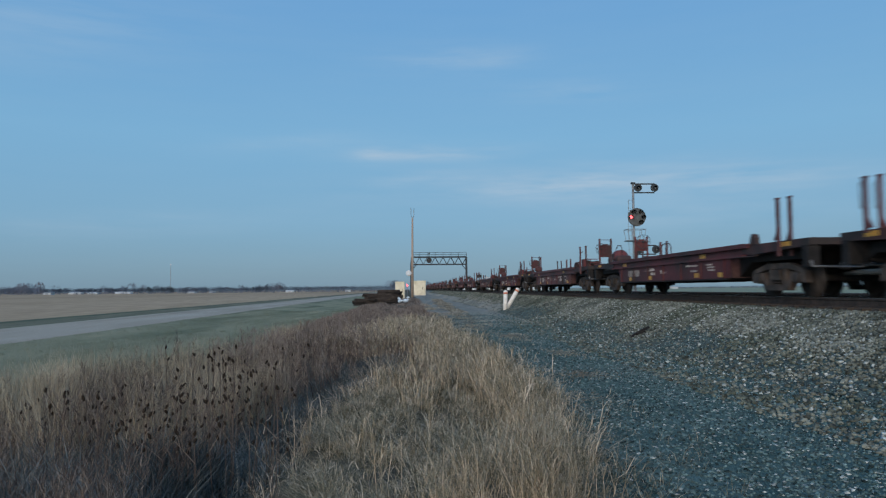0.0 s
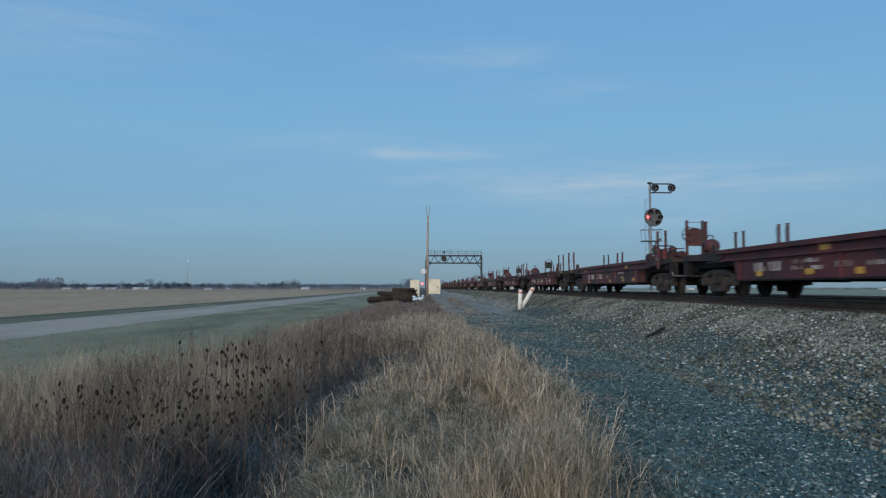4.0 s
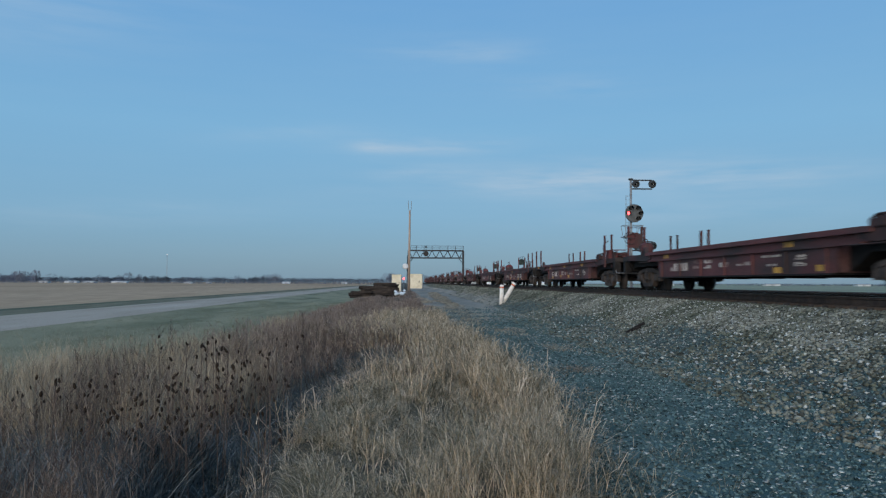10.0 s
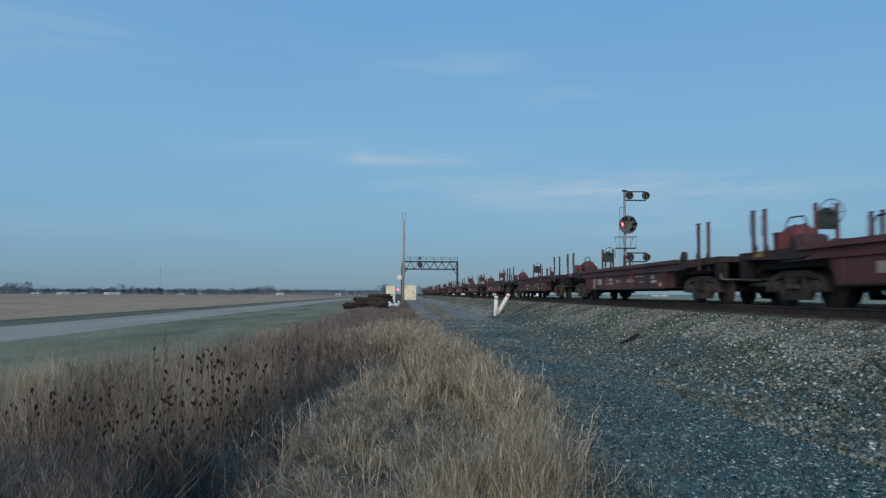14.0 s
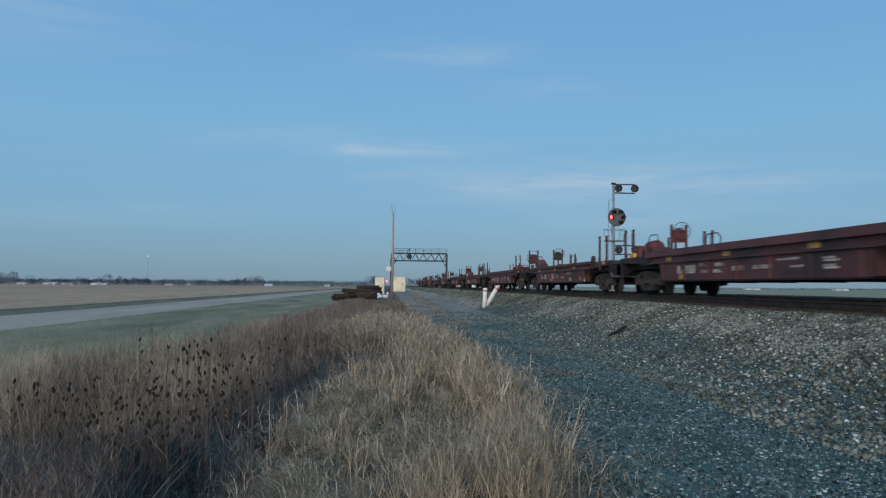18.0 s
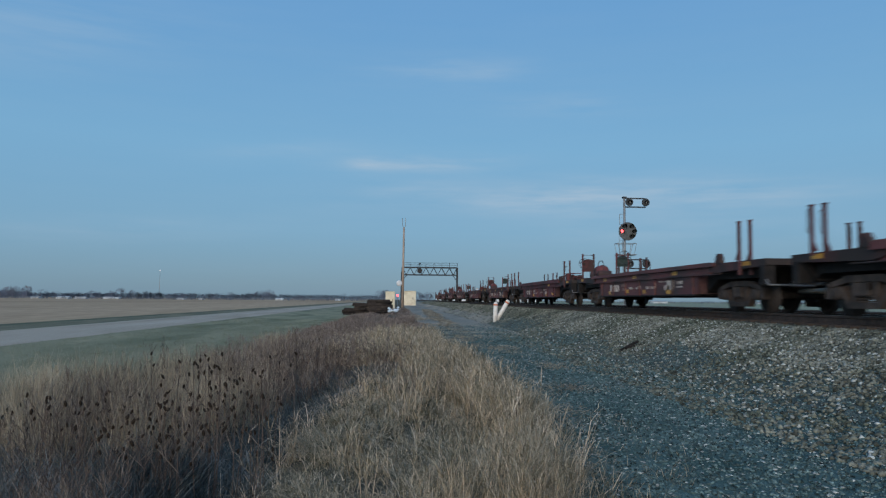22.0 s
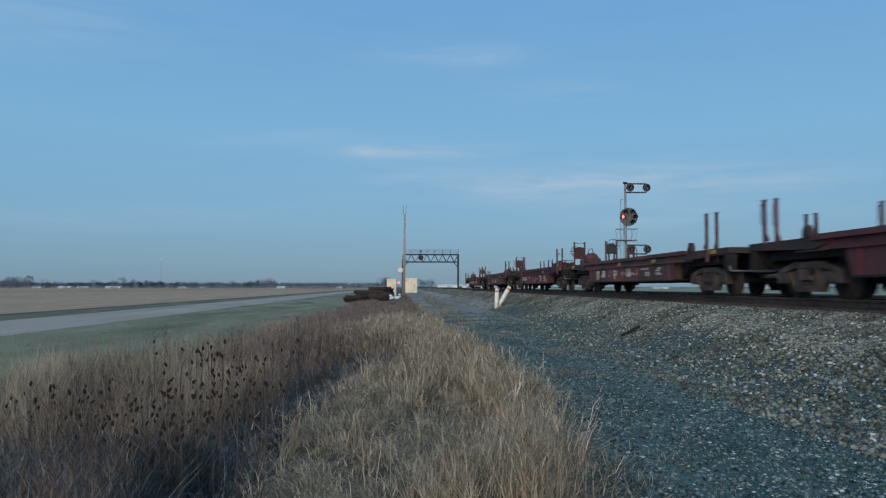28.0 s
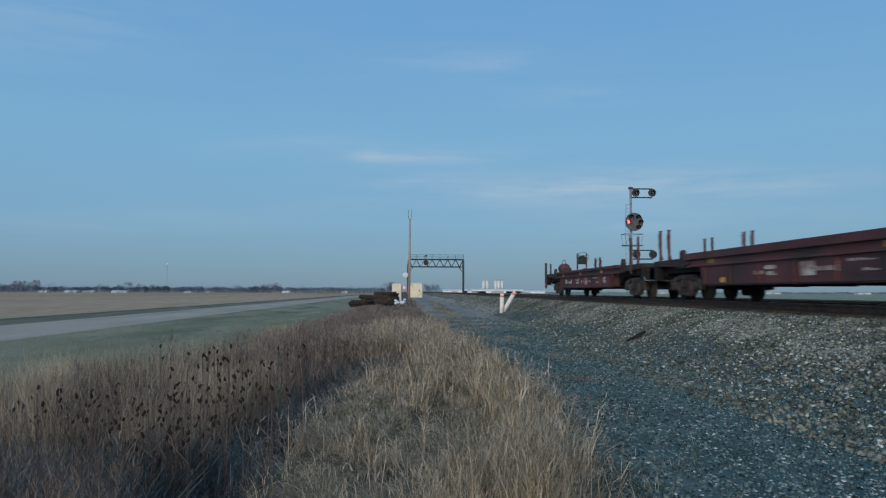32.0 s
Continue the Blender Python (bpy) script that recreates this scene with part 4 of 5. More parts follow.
def build_gantry():
    y = 200.0
    xa, xb = 0.95, 15.9
    za, zb = EYE_Z + 6.7, EYE_Z + 8.7
    g = thing("signal_gantry", "dark steel signal bridge spanning both tracks", "signal bridge", at=pose(0, y, 0))
    for x in (xa, xb):
        bm = bmesh.new()
        for dy in (-0.6, 0.6):
            add_box(bm, x - 0.22, x + 0.22, dy - 0.12, dy + 0.12, ground_z(x) - 0.2, zb)
        for k in range(7):
            z = 1.2 + k * 1.2
            add_tube(bm, (x, -0.5, z), (x, 0.5, z + 1.1), 0.05, seg=5)
        part("leg", bm, DARKSTEEL, g)
        bm = bmesh.new()
        d = 1 if x == xa else -1
        add_tube(bm, (x, 0, za - 1.6), (x + d * 1.3, 0, za), 0.1, seg=6)
        part("knee_brace", bm, DARKSTEEL, g)
    for dy in (-0.6, 0.6):
        for z in (za, zb):
            bm = bmesh.new()
            add_box(bm, xa, xb, dy - 0.1, dy + 0.1, z - 0.16, z + 0.16)
            part("chord", bm, DARKSTEEL, g)
    n = 14
    for dy in (-0.6, 0.6):
        for i in range(n):
            a, b = xa + (xb - xa) * i / n, xa + (xb - xa) * (i + 1) / n
            lo, hi = (za, zb) if i % 2 else (zb, za)
            bm = bmesh.new()
            add_tube(bm, (a, dy, lo), (b, dy, hi), 0.085, seg=6)
            part("brace", bm, DARKSTEEL, g)
    bm = bmesh.new()
    for z in (zb + 0.7, zb + 1.25):
        add_box(bm, xa, xb, -0.66, -0.6, z - 0.05, z + 0.05)
    for i in range(8):
        x = xa + (xb - xa) * i / 7
        add_box(bm, x - 0.05, x + 0.05, -0.66, -0.58, zb, zb + 1.3)
    part("railing", bm, DARKSTEEL, g)
    bm = bmesh.new()
    add_box(bm, xa, xb, -0.55, 0.55, zb + 0.17, zb + 0.21)
    part("walkway", bm, DARKSTEEL, g)
    bm = bmesh.new()
    add_lathe(bm, ((-0.95, 0.68), (-0.9, 0.72), (-0.8, 0.72)), "Y", (5.7, 0, zb - 0.9), 20)
    add_tube(bm, (5.7, -0.8, zb), (5.7, -0.8, zb + 1.3), 0.07)
    head = part("signal_head", bm, SIGNALBLACK, g, "black round signal head")
    bm = bmesh.new()
    add_lathe(bm, ((-1.0, 0.2), (-0.7, 0.26)), "Y", (5.7, 0, zb + 1.0), 12)
    part("marker_head", bm, SIGNALBLACK, head)


def build_pole():
    x, y = 0.72, 130.0
    z0 = 0.0
    p = thing("utility_pole", "tall weathered wooden pole with a forked antenna top", "pole", at=pose(x, y, z0))
    bm = bmesh.new()
    add_tube(bm, (0, 0, -0.5), (0.1, 0, 14.2), 0.24, 0.15, 12)
    part("shaft", bm, POLEWOOD, p)
    bm = bmesh.new()
    add_tube(bm, (-0.34, -0.1, 1.0), (-0.27, -0.1, 6.3), 0.07, seg=6)
    part("conduit", bm, DARKSTEEL, p)
    bm = bmesh.new()
    for s in (-1, 1):
        add_path(bm, ((0.1, 0, 14.0), (0.1 + s * 0.25, 0, 14.5), (0.1 + s * 0.27, 0, 15.9)), 0.055)
    part("antenna", bm, GALV, p)
    bm = bmesh.new()
    add_lathe(bm, ((-0.3, 0.3), (-0.22, 0.5), (-0.15, 0.52)), "Y", (-0.62, 0, 4.3), 18)
    part("dish", bm, WHITEWALL, p, "round white dish")


def build_cabinet(x, y, z0, w, d, h, label):
    c = thing("equipment_cabinet", label, "cabinet", "lineside cabinets", at=pose(x, y, z0, 0, 0, -4))
    bm = bmesh.new()
    add_box(bm, -w / 2, w / 2, -d / 2, d / 2, 0.1, h)
    part("body", bm, CREAM, c, bevel=0.03)
    bm = bmesh.new()
    e = w / 2 + 0.05
    add_prism(bm, ((-e, h - 0.02), (e, h - 0.02), (e, h + 0.03), (e - 0.18, h + 0.12), (-e + 0.18, h + 0.12), (-e, h + 0.03)), "Y", -d / 2 - 0.06, d / 2 + 0.06)
    part("roof", bm, CREAM, c, bevel=0.02)
    bm = bmesh.new()
    add_box(bm, -w * 0.38, w * 0.38, -d / 2 - 0.03, -d / 2, 0.25, h - 0.15)
    door = part("door", bm, CREAM, c, bevel=0.01)
    bm = bmesh.new()
    add_box(bm, w * 0.26, w * 0.3, -d / 2 - 0.08, -d / 2 - 0.03, h * 0.42, h * 0.58)
    part("handle", bm, DARKSTEEL, door)
    bm = bmesh.new()
    add_box(bm, -w / 2 - 0.05, w / 2 + 0.05, -d / 2 - 0.05, d / 2 + 0.05, -0.4, 0.1)
    part("plinth", bm, GALV, c)


def build_posts():
    for (x, y, lean, turn, grow, label) in ((5.93, 45.0, 2, 0, 0.98, "short upright white marker post with an orange band"), (6.02, 45.2, 29, 8, 1.27, " leaning white marker post with an orange band")):
        z0 = ground_z(x)
        p = thing("marker_post", label, "post", "white marker posts", at=pose(x, y, z0 - 0.05, turn, lean, 0))
        bm = bmesh.new()
        h = 1.04 * grow
        add_tube(bm, (0, 0, -0.2), (0, 0, h), 0.128, 0.128, 16)
        part("tube", bm, WHITEPVC, p)
        bm = bmesh.new()
        add_tube(bm, (0, 0, h + 0.02), (0, 0, h + 0.10), 0.132, 0.132, 16)
        part("band", bm, ORANGE, p)
        bm = bmesh.new()
        add_lathe(bm, ((h - 0.01, 0.127), (h + 0.16, 0.128), (h + 0.20, 0.11), (h + 0.22, 0.07), (h + 0.225, 0.0)), "Z", (0, 0, 0), 16)
        part("cap", bm, WHITEPVC, p)


def build_tie_pile():
    rnd = random.Random(5)
    pile = thing("tie_pile", "heap of old dark railroad ties on the grass", "tie pile", at=pose(-3.6, 82.0, -0.2))
    bm = bmesh.new()
    add_box(bm, -0.115, 0.115, -1.3, 1.3, -0.09, 0.09)
    me = mesh_of("old_tie", bm, OLDTIE, 0.012)
    # long stacks side by side: a high one, and a lower one before it
    for x0, rows, layers in ((1.35, 5, 9), (0.15, 5, 7), (-1.05, 4, 4)):
        for layer in range(layers):
            for i in range(rows):
                if layer > layers - 3 and rnd.random() < 0.35:
                    continue
                o = new("old_tie", me)
                o.parent = pile
                o.matrix_basis = pose(x0 + rnd.uniform(-0.35, 0.35), -0.9 + i * 0.4 + rnd.uniform(-0.12, 0.12), layer * 0.19 + rnd.uniform(0, 0.03), 0, rnd.uniform(-6, 6), 90 + rnd.uniform(-26, 26))
    return pile


build_signal()
build_gantry()
build_pole()
build_cabinet(-1.2, 110.0, 0.1, 1.35, 1.2, 2.4, "narrow cream steel signal cabinet beside the pole")
build_cabinet(2.6, 170.0, 0.0, 2.9, 2.6, 3.3, "wide cream steel signal cabinet behind the pole")
build_posts()
build_tie_pile()


# a dark bent scrap on the ballast slope
def build_scrap():
    x, y = 6.11, 19.2
    bm = bmesh.new()
    pts = ((-0.34, -0.02, -0.05), (-0.1, 0.02, 0.0), (0.12, 0.0, 0.06), (0.34, 0.03, 0.09))
    for a, b in zip(pts, pts[1:]):
        add_tube(bm, a, b, 0.05, 0.045, 6)
    add_box(bm, -0.2, 0.15, -0.09, 0.05, -0.06, 0.03)
    return solid("tie_plate_scrap", bm, UNDERFRAME, "dark rusty bent scrap lying on the ballast slope", "scrap", bevel=0.006, at=pose(x, y, ground_z(x) + 0.06, 0, -14, 4) @ Matrix.Scale(0.8, 4))


build_scrap()
rnd = random.Random(21)
for i in range(9):
    bm = bmesh.new()
    bmesh.ops.create_icosphere(bm, subdivisions=2, radius=rnd.uniform(0.13, 0.26))
    for v in bm.verts:
        v.co *= 1 + 0.35 * noise.noise(v.co * 9 + Vector((i, 0, 0)))
        v.co.z *= 0.7
    solid("rubbish_bag", bm, BAGFILM, "crumpled pale plastic bag in the dead grass", "rubbish bag", "bags by the cabinet", at=pose(-0.45 + rnd.uniform(-0.6, 0.65), 78 + rnd.uniform(-1, 1), 0.05 + rnd.uniform(0, 0.6)))
lamp = thing("crossing_lamp", "small lit red lamp on a short post", "lamp", at=pose(-0.15, 112.0, 0.2))
bm = bmesh.new()
add_tube(bm, (0, 0, -0.3), (0, 0, 1.75), 0.06, seg=8)
part("post", bm, GALV, lamp)
bm = bmesh.new()
add_lathe(bm, ((-0.2, 0.1), (-0.16, 0.16), (0.1, 0.16)), "Y", (0, 0, 1.85), 12)
part("lens", bm, REDLAMP, lamp)
# ---- the distance ----
def far_woods(name, label, spans, y, material, seed, height=(5, 11), thick=5.0, spread=(0.3, 0.5), twigs=40):
    """Bare hedgerow trees on the horizon: trunks and fans of fine twigs, joined."""
    rnd = np.random.RandomState(seed)
    vs, flat, sizes = [], [], []

    def tri(p, q, r):
        k = len(vs)
        vs.extend((p, q, r))
        flat.extend((k, k + 1, k + 2))
        sizes.append(3)
    for x0, x1, scale in spans:
        x = x0
        while x < x1:
            h = rnd.uniform(*height) * scale * rnd.uniform(0.75, 1.1)
            yy = y + rnd.uniform(-40, 40)
            z0 = -0.6
            tri((x - 0.2, yy, z0), (x + 0.2, yy, z0), (x, yy, z0 + h * 0.7))
            # fine twigs that fan out through an uneven rounded crown
            wide = rnd.uniform(*spread) * h
            for _ in range(int(twigs * max(0.6, scale))):
                a, f = rnd.uniform(0, 2 * math.pi), math.sqrt(rnd.uniform(0, 1))
                px, pz = x + math.cos(a) * f * wide, z0 + h * (0.52 + 0.42 * f * math.sin(a))
                out = math.atan2(px - x, max(0.1, pz - z0 - 0.25 * h)) + rnd.uniform(-0.5, 0.5)
                reach = h * rnd.uniform(0.06, 0.17)
                w = 0.020 * h * rnd.uniform(0.4, 1.4)
                tri((px - w, yy, pz), (px + w, yy + 0.5, pz), (px + math.sin(out) * reach, yy, pz + math.cos(out) * reach))
            x += rnd.uniform(0.25, 0.9) * thick
    return tagged(new(name, raw_mesh(name, vs, flat, sizes, material)), label, "far woods", kind="stuff")


def raw_mesh(name, verts, faces_flat, sizes, material):
    me = bpy.data.meshes.new(name)
    me.vertices.add(len(verts))
    me.vertices.foreach_set("co", np.asarray(verts, np.float32).ravel())
    me.loops.add(len(faces_flat))
    me.loops.foreach_set("vertex_index", np.asarray(faces_flat, np.int32))
    starts = np.concatenate([[0], np.cumsum(sizes)[:-1]]).astype(np.int32)
    me.polygons.add(len(sizes))
    me.polygons.foreach_set("loop_start", starts)
    me.polygons.foreach_set("loop_total", np.asarray(sizes, np.int32))
    me.update(calc_edges=True)
    me.validate()
    me.materials.append(material)
    return me


def shed(x, y, w, d, h, roof_h, label, wall=None, roof=None):
    b = thing("farm_building", label, "farm building", "far farm buildings", at=pose(x, y, -0.6))
    bm = bmesh.new()
    add_prism(bm, ((-w / 2, 0), (w / 2, 0), (w / 2, h), (-w / 2, h)), "Y", -d / 2, d / 2)
    part("wall", bm, wall or FARWALL, b)
    bm = bmesh.new()
    add_prism(bm, ((-d / 2 - 0.5, h), (d / 2 + 0.5, h), (0, h + roof_h)), "X", -w / 2 - 0.5, w / 2 + 0.5)
    part("roof", bm, roof or GREYROOF, b)
    bm = bmesh.new()
    add_box(bm, -w * 0.12, w * 0.12, -d / 2 - 0.06, -d / 2, 0, h * 0.75)
    part("door", bm, GREYROOF, b)
    return b


def at_px(px, y):
    """The x at a distance y that lies on a bearing, given as columns of the picture of the middle of the walk."""
    return (px - 712) / 1300.0 * y


FAR = 900.0
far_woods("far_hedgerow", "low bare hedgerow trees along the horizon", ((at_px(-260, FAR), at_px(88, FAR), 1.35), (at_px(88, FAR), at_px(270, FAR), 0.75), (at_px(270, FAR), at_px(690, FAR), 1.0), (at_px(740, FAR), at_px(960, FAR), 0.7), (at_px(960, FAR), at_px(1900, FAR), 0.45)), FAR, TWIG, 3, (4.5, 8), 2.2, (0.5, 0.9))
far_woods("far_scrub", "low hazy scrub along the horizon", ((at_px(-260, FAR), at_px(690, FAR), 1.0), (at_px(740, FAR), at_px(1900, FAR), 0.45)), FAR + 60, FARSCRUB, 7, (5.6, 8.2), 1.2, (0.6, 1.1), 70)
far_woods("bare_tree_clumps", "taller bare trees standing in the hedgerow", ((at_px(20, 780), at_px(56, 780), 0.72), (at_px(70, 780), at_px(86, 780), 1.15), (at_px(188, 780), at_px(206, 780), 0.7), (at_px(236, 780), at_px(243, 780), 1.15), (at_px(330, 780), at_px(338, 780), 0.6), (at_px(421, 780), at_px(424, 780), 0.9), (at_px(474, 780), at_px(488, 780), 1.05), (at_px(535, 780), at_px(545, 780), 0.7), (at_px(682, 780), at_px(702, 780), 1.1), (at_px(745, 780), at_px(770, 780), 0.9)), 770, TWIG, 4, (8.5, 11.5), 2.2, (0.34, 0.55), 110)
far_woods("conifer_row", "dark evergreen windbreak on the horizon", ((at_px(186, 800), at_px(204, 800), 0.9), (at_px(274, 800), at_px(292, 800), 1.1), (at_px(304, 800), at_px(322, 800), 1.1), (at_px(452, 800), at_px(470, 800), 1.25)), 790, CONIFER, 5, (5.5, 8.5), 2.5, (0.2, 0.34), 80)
for px, w, h, label in ((505, 7, 2.6, "small white barn at the field's far edge"), (93, 8, 2.6, "white farmhouse among bare hedgerow trees"), (139, 12, 2.4, "low white farm shed on the horizon"), (169, 11, 2.4, "pale farm shed beside bare trees"), (220, 15, 2.5, "long low white farm shed on the horizon"), (336, 7, 2.0, "small pale building before the evergreens"), (371, 4, 2.2, "small white building at the field's far edge"), (606, 5, 2.8, "small white building at the field's end"), (1375, 16, 3.0, "pale farm building beyond the green field"), (1545, 14, 3.2, "pale building beyond the tracks"), (1180, 16, 3.0, "low white building beyond the tracks")):
    shed(at_px(px, 760), 760, w, 8, h * 0.62, 0.7, label, roof=WHITEWALL if px in (505, 139, 220, 169) else None)
far_woods("field_edge_scrub", "low scrub tinted with painted haze along the field's far edge", ((at_px(-260, 740), at_px(120, 740), 0.8), (at_px(145, 740), at_px(210, 740), 0.8), (at_px(240, 740), at_px(490, 740), 0.8), (at_px(515, 740), at_px(690, 740), 0.7)), 700, FARSCRUB, 9, (2.6, 4.2), 1.6, (0.6, 1.1), 24)
# grain bins and long white sheds beyond the line
for px in (851.5, 858, 873, 878.5, 884.5):
    x = at_px(px, 880)
    b = thing("grain_bin", "tall pale steel grain bin with a conical roof", "grain bin", "grain bins", at=pose(x, 880, -0.6))
    bm = bmesh.new()
    add_tube(bm, (0, 0, 0), (0, 0, 15.5), 2.0, seg=16)
    part("drum", bm, SILO, b)
    bm = bmesh.new()
    add_tube(bm, (0, 0, 15.5), (0, 0, 16.8), 2.05, 0.3, 16)
    part("cone_roof", bm, GREYROOF, b)
for px, w, h in ((800, 28, 3.6), (835, 26, 2.6), (875, 60, 4.0), (925, 46, 2.6)):
    shed(at_px(px, 860), 860, w, 14, h, 1.2, "long low white farm store beyond the tracks", wall=WHITEWALL, roof=WHITEWALL)
# a tall thin mast with a lamp
mast = thing("radio_mast", "thin far radio mast with a lamp on top", "mast", at=pose(at_px(299, 900), 900, -0.6))
bm = bmesh.new()
add_tube(bm, (0, 0, 0), (0, 0, 34), 0.28, 0.2, 6)
part("shaft", bm, GALV, mast)
bm = bmesh.new()
add_lathe(bm, ((34, 0.3), (34.5, 0.42), (35.0, 0.3)), "Z", (0, 0, 0), 10)
part("lamp", bm, GLOWLAMP, mast)
# ---- ties, stones and plants ----
def ground_at(x, y):
    z = ground_z(x)
    if -7.9 < x < 5 and y < 120:
        z += 0.07 * noise.noise((x * 0.6, y * 0.5, 1.0)) * (1.0 if x < 1.2 else 0.35)
    return z


def blade_field(name, roots, heights, widths, azimuth, lean, curl, material, label, category):
    """One loose strip for each root, bent over towards its azimuth: a quad below, a quad above and a tip."""
    n = len(roots)
    roots = np.asarray(roots, float)
    h, w = np.asarray(heights)[:, None], np.asarray(widths)[:, None]
    d = np.stack([np.cos(azimuth), np.sin(azimuth), np.zeros(n)], 1)
    turn = azimuth + np.pi / 2 + np.random.uniform(-1.1, 1.1, n)
    side = np.stack([np.cos(turn), np.sin(turn), np.zeros(n)], 1)
    up = np.array([[0, 0, 1.0]])
    lean, curl = np.asarray(lean)[:, None], np.asarray(curl)[:, None]
    p1 = roots + h * (0.45 * up + 0.45 * lean * d)
    p2 = p1 + h * ((0.33 - 0.12 * curl) * up + (0.33 * lean + 0.22 * curl) * d)
    p3 = p2 + h * ((0.22 - 0.26 * curl) * up + (0.22 * lean + 0.34 * curl) * d)
    v = np.stack([roots - side * w, roots + side * w, p1 - side * w * 0.85, p1 + side * w * 0.85, p2 - side * w * 0.55, p2 + side * w * 0.55, p3], 1).reshape(-1, 3)
    base = (np.arange(n) * 7)[:, None]
    flat = np.concatenate([base + np.array([[0, 1, 3, 2]]), base + np.array([[2, 3, 5, 4]]), base + np.array([[4, 5, 6]])], 1).ravel()
    sizes = np.tile([4, 4, 3], n)
    return tagged(new(name, raw_mesh(name, v, flat, sizes, material)), label, category, kind="stuff")


def scatter(count, x0, x1, y0, y1, keep=None, far=1.0):
    """Random roots in a strip, thinning with distance; keep(x, y) gives the chance that a spot is taken."""
    out = []
    while len(out) < count:
        x = random.uniform(x0, x1)
        u = random.random()
        y = y0 + (y1 - y0) * u ** far
        if keep is None or random.random() < keep(x, y):
            out.append((x, y, ground_at(x, y)))
    return out


def tufts(count, x0, x1, y0, y1, per, spread, keep=None, far=1.6, comb=0.0):
    """Bunches of blades; each bunch has a size of its own and, with comb, a common lean."""
    roots, az, size = [], [], []
    for x, y, z in scatter(count, x0, x1, y0, y1, keep, far):
        own, way = random.uniform(0.55, 1.25) * random.uniform(0.8, 1.1), random.uniform(0, 2 * math.pi)
        for _ in range(max(3, int(per * random.uniform(0.4, 1.5)))):
            a, r = random.uniform(0, 2 * math.pi), spread * math.sqrt(random.random())
            roots.append((x + r * math.cos(a), y + r * math.sin(a), z - 0.02))
            az.append(way + random.gauss(0, 0.5) if random.random() < comb else a + random.gauss(0, 0.7))
            size.append(own)
    return np.array(roots), np.array(az), np.array(size)


def straw_edge(y):
    """The ragged edge of the grass along the gravel path."""
    base = 1.20 + 0.12 * (min(y, 7.8) - 5) - 0.027 * max(0.0, y - 8)
    return base + 0.30 * noise.noise((y * 0.55, 3.3, 0)) + 0.16 * noise.noise((y * 1.9, 7.3, 0))


def gap_x(y):
    """The middle of the dark hollow between the hump and the tall weeds; past it straw and weeds meet."""
    return -1.55 + 0.11 * max(0.0, min(y, 15) - 8) - 0.05 * max(0.0, min(y, 20) - 15.5)


def notch(y):
    """The hollow bites into the straw behind the hump."""
    return 0.95 * math.exp(-((y - 13.4) / 2.3) ** 2)


def straw_rim(x, y):
    """How far straw reaches into the weeds; ragged in clumps."""
    return gap_x(y) + 0.42 + notch(y) - 1.15 * min(1.0, max(0.0, (y - 15.5) / 4)) + 0.55 * noise.noise((x * 0.8, y * 0.55, 14.0)) + 0.35 * noise.noise((x * 2.1, y * 1.3, 4.0))


# matted low grass on the hump
def on_hump(x, y):
    if x > straw_edge(y) or x < gap_x(y) + 0.45 + notch(y) + 0.10 * max(0.0, 8.0 - y) + 0.2 * noise.noise((y * 1.5, 8.0, 0)):
        return 0.0
    return max(0.04, 0.32 + 2.3 * noise.noise((x * 2.6, y * 1.8, 51.0)))


def thin(y, lo, hi):
    """Half widths of blades: broader strands further off, where several lie together."""
    return np.random.uniform(lo, hi, len(y)) * np.clip(y, 4.0, 40.0) / 1300.0


r, az, own = tufts(3300, -1.7, 2.2, 3.2, 20, 17, 0.12, on_hump, 1.4)
k = len(r)
own = own * np.array([max(0.35, 0.85 + 1.9 * noise.noise((x * 2.4, y * 1.7, 51.0))) for x, y, z in r])
blade_field("matted_grass", r, np.random.uniform(0.06, 0.20, k) * own, thin(r[:, 1], 0.35, 0.75), az, np.random.uniform(0.3, 1.7, k), np.random.uniform(0.2, 1.5, k),
            MATTED, "low matted dry grass in dull olive straw tones", "dry grass")
r, az, own = tufts(1000, -1.7, 2.2, 3.4, 15, 7, 0.10, on_hump, 1.2, 0.15)
k = len(r)
blade_field("tousled_straw", r, np.random.uniform(0.10, 0.32, k) * own, thin(r[:, 1], 0.4, 0.85), az, np.random.uniform(0.1, 1.1, k), np.random.uniform(0.6, 2.0, k),
            PALEMAT, "pale tousled straw bent over the low grass", "dry grass")


# curled dead leaves lying loose over the mat
r, az, own = tufts(1900, -1.7, 2.2, 3.6, 15, 6, 0.16, on_hump, 1.2)
k = len(r)
r[:, 2] += np.random.uniform(0.03, 0.17, k) * own
blade_field("curled_leaves", r, np.random.uniform(0.06, 0.17, k), thin(r[:, 1], 0.32, 0.7), np.random.uniform(0, 6.28, k), np.random.uniform(0.0, 1.4, k), np.random.uniform(1.2, 3.2, k),
            PALEMAT, "curled pale dead leaves over the low grass", "dry grass")


# arching tufts along the hollow's rim
def on_rim(x, y):
    return math.exp(-((x - gap_x(y) - 0.55) / 0.16) ** 2) * max(0.0, 0.5 + noise.noise((x * 1.7, y * 1.4, 3.0)))


r, az, own = tufts(90, -1.8, 0.6, 5.6, 13.0, 11, 0.07, on_rim, 1.1, 0.5)
k = len(r)
blade_field("arching_straw", r, np.random.uniform(0.18, 0.42, k) * own, thin(r[:, 1], 0.32, 0.62), az, np.random.uniform(0.1, 0.8, k), np.random.uniform(0.6, 1.8, k),
            STRAW, "arching pale straw tufts along the hollow's rim", "dry grass")


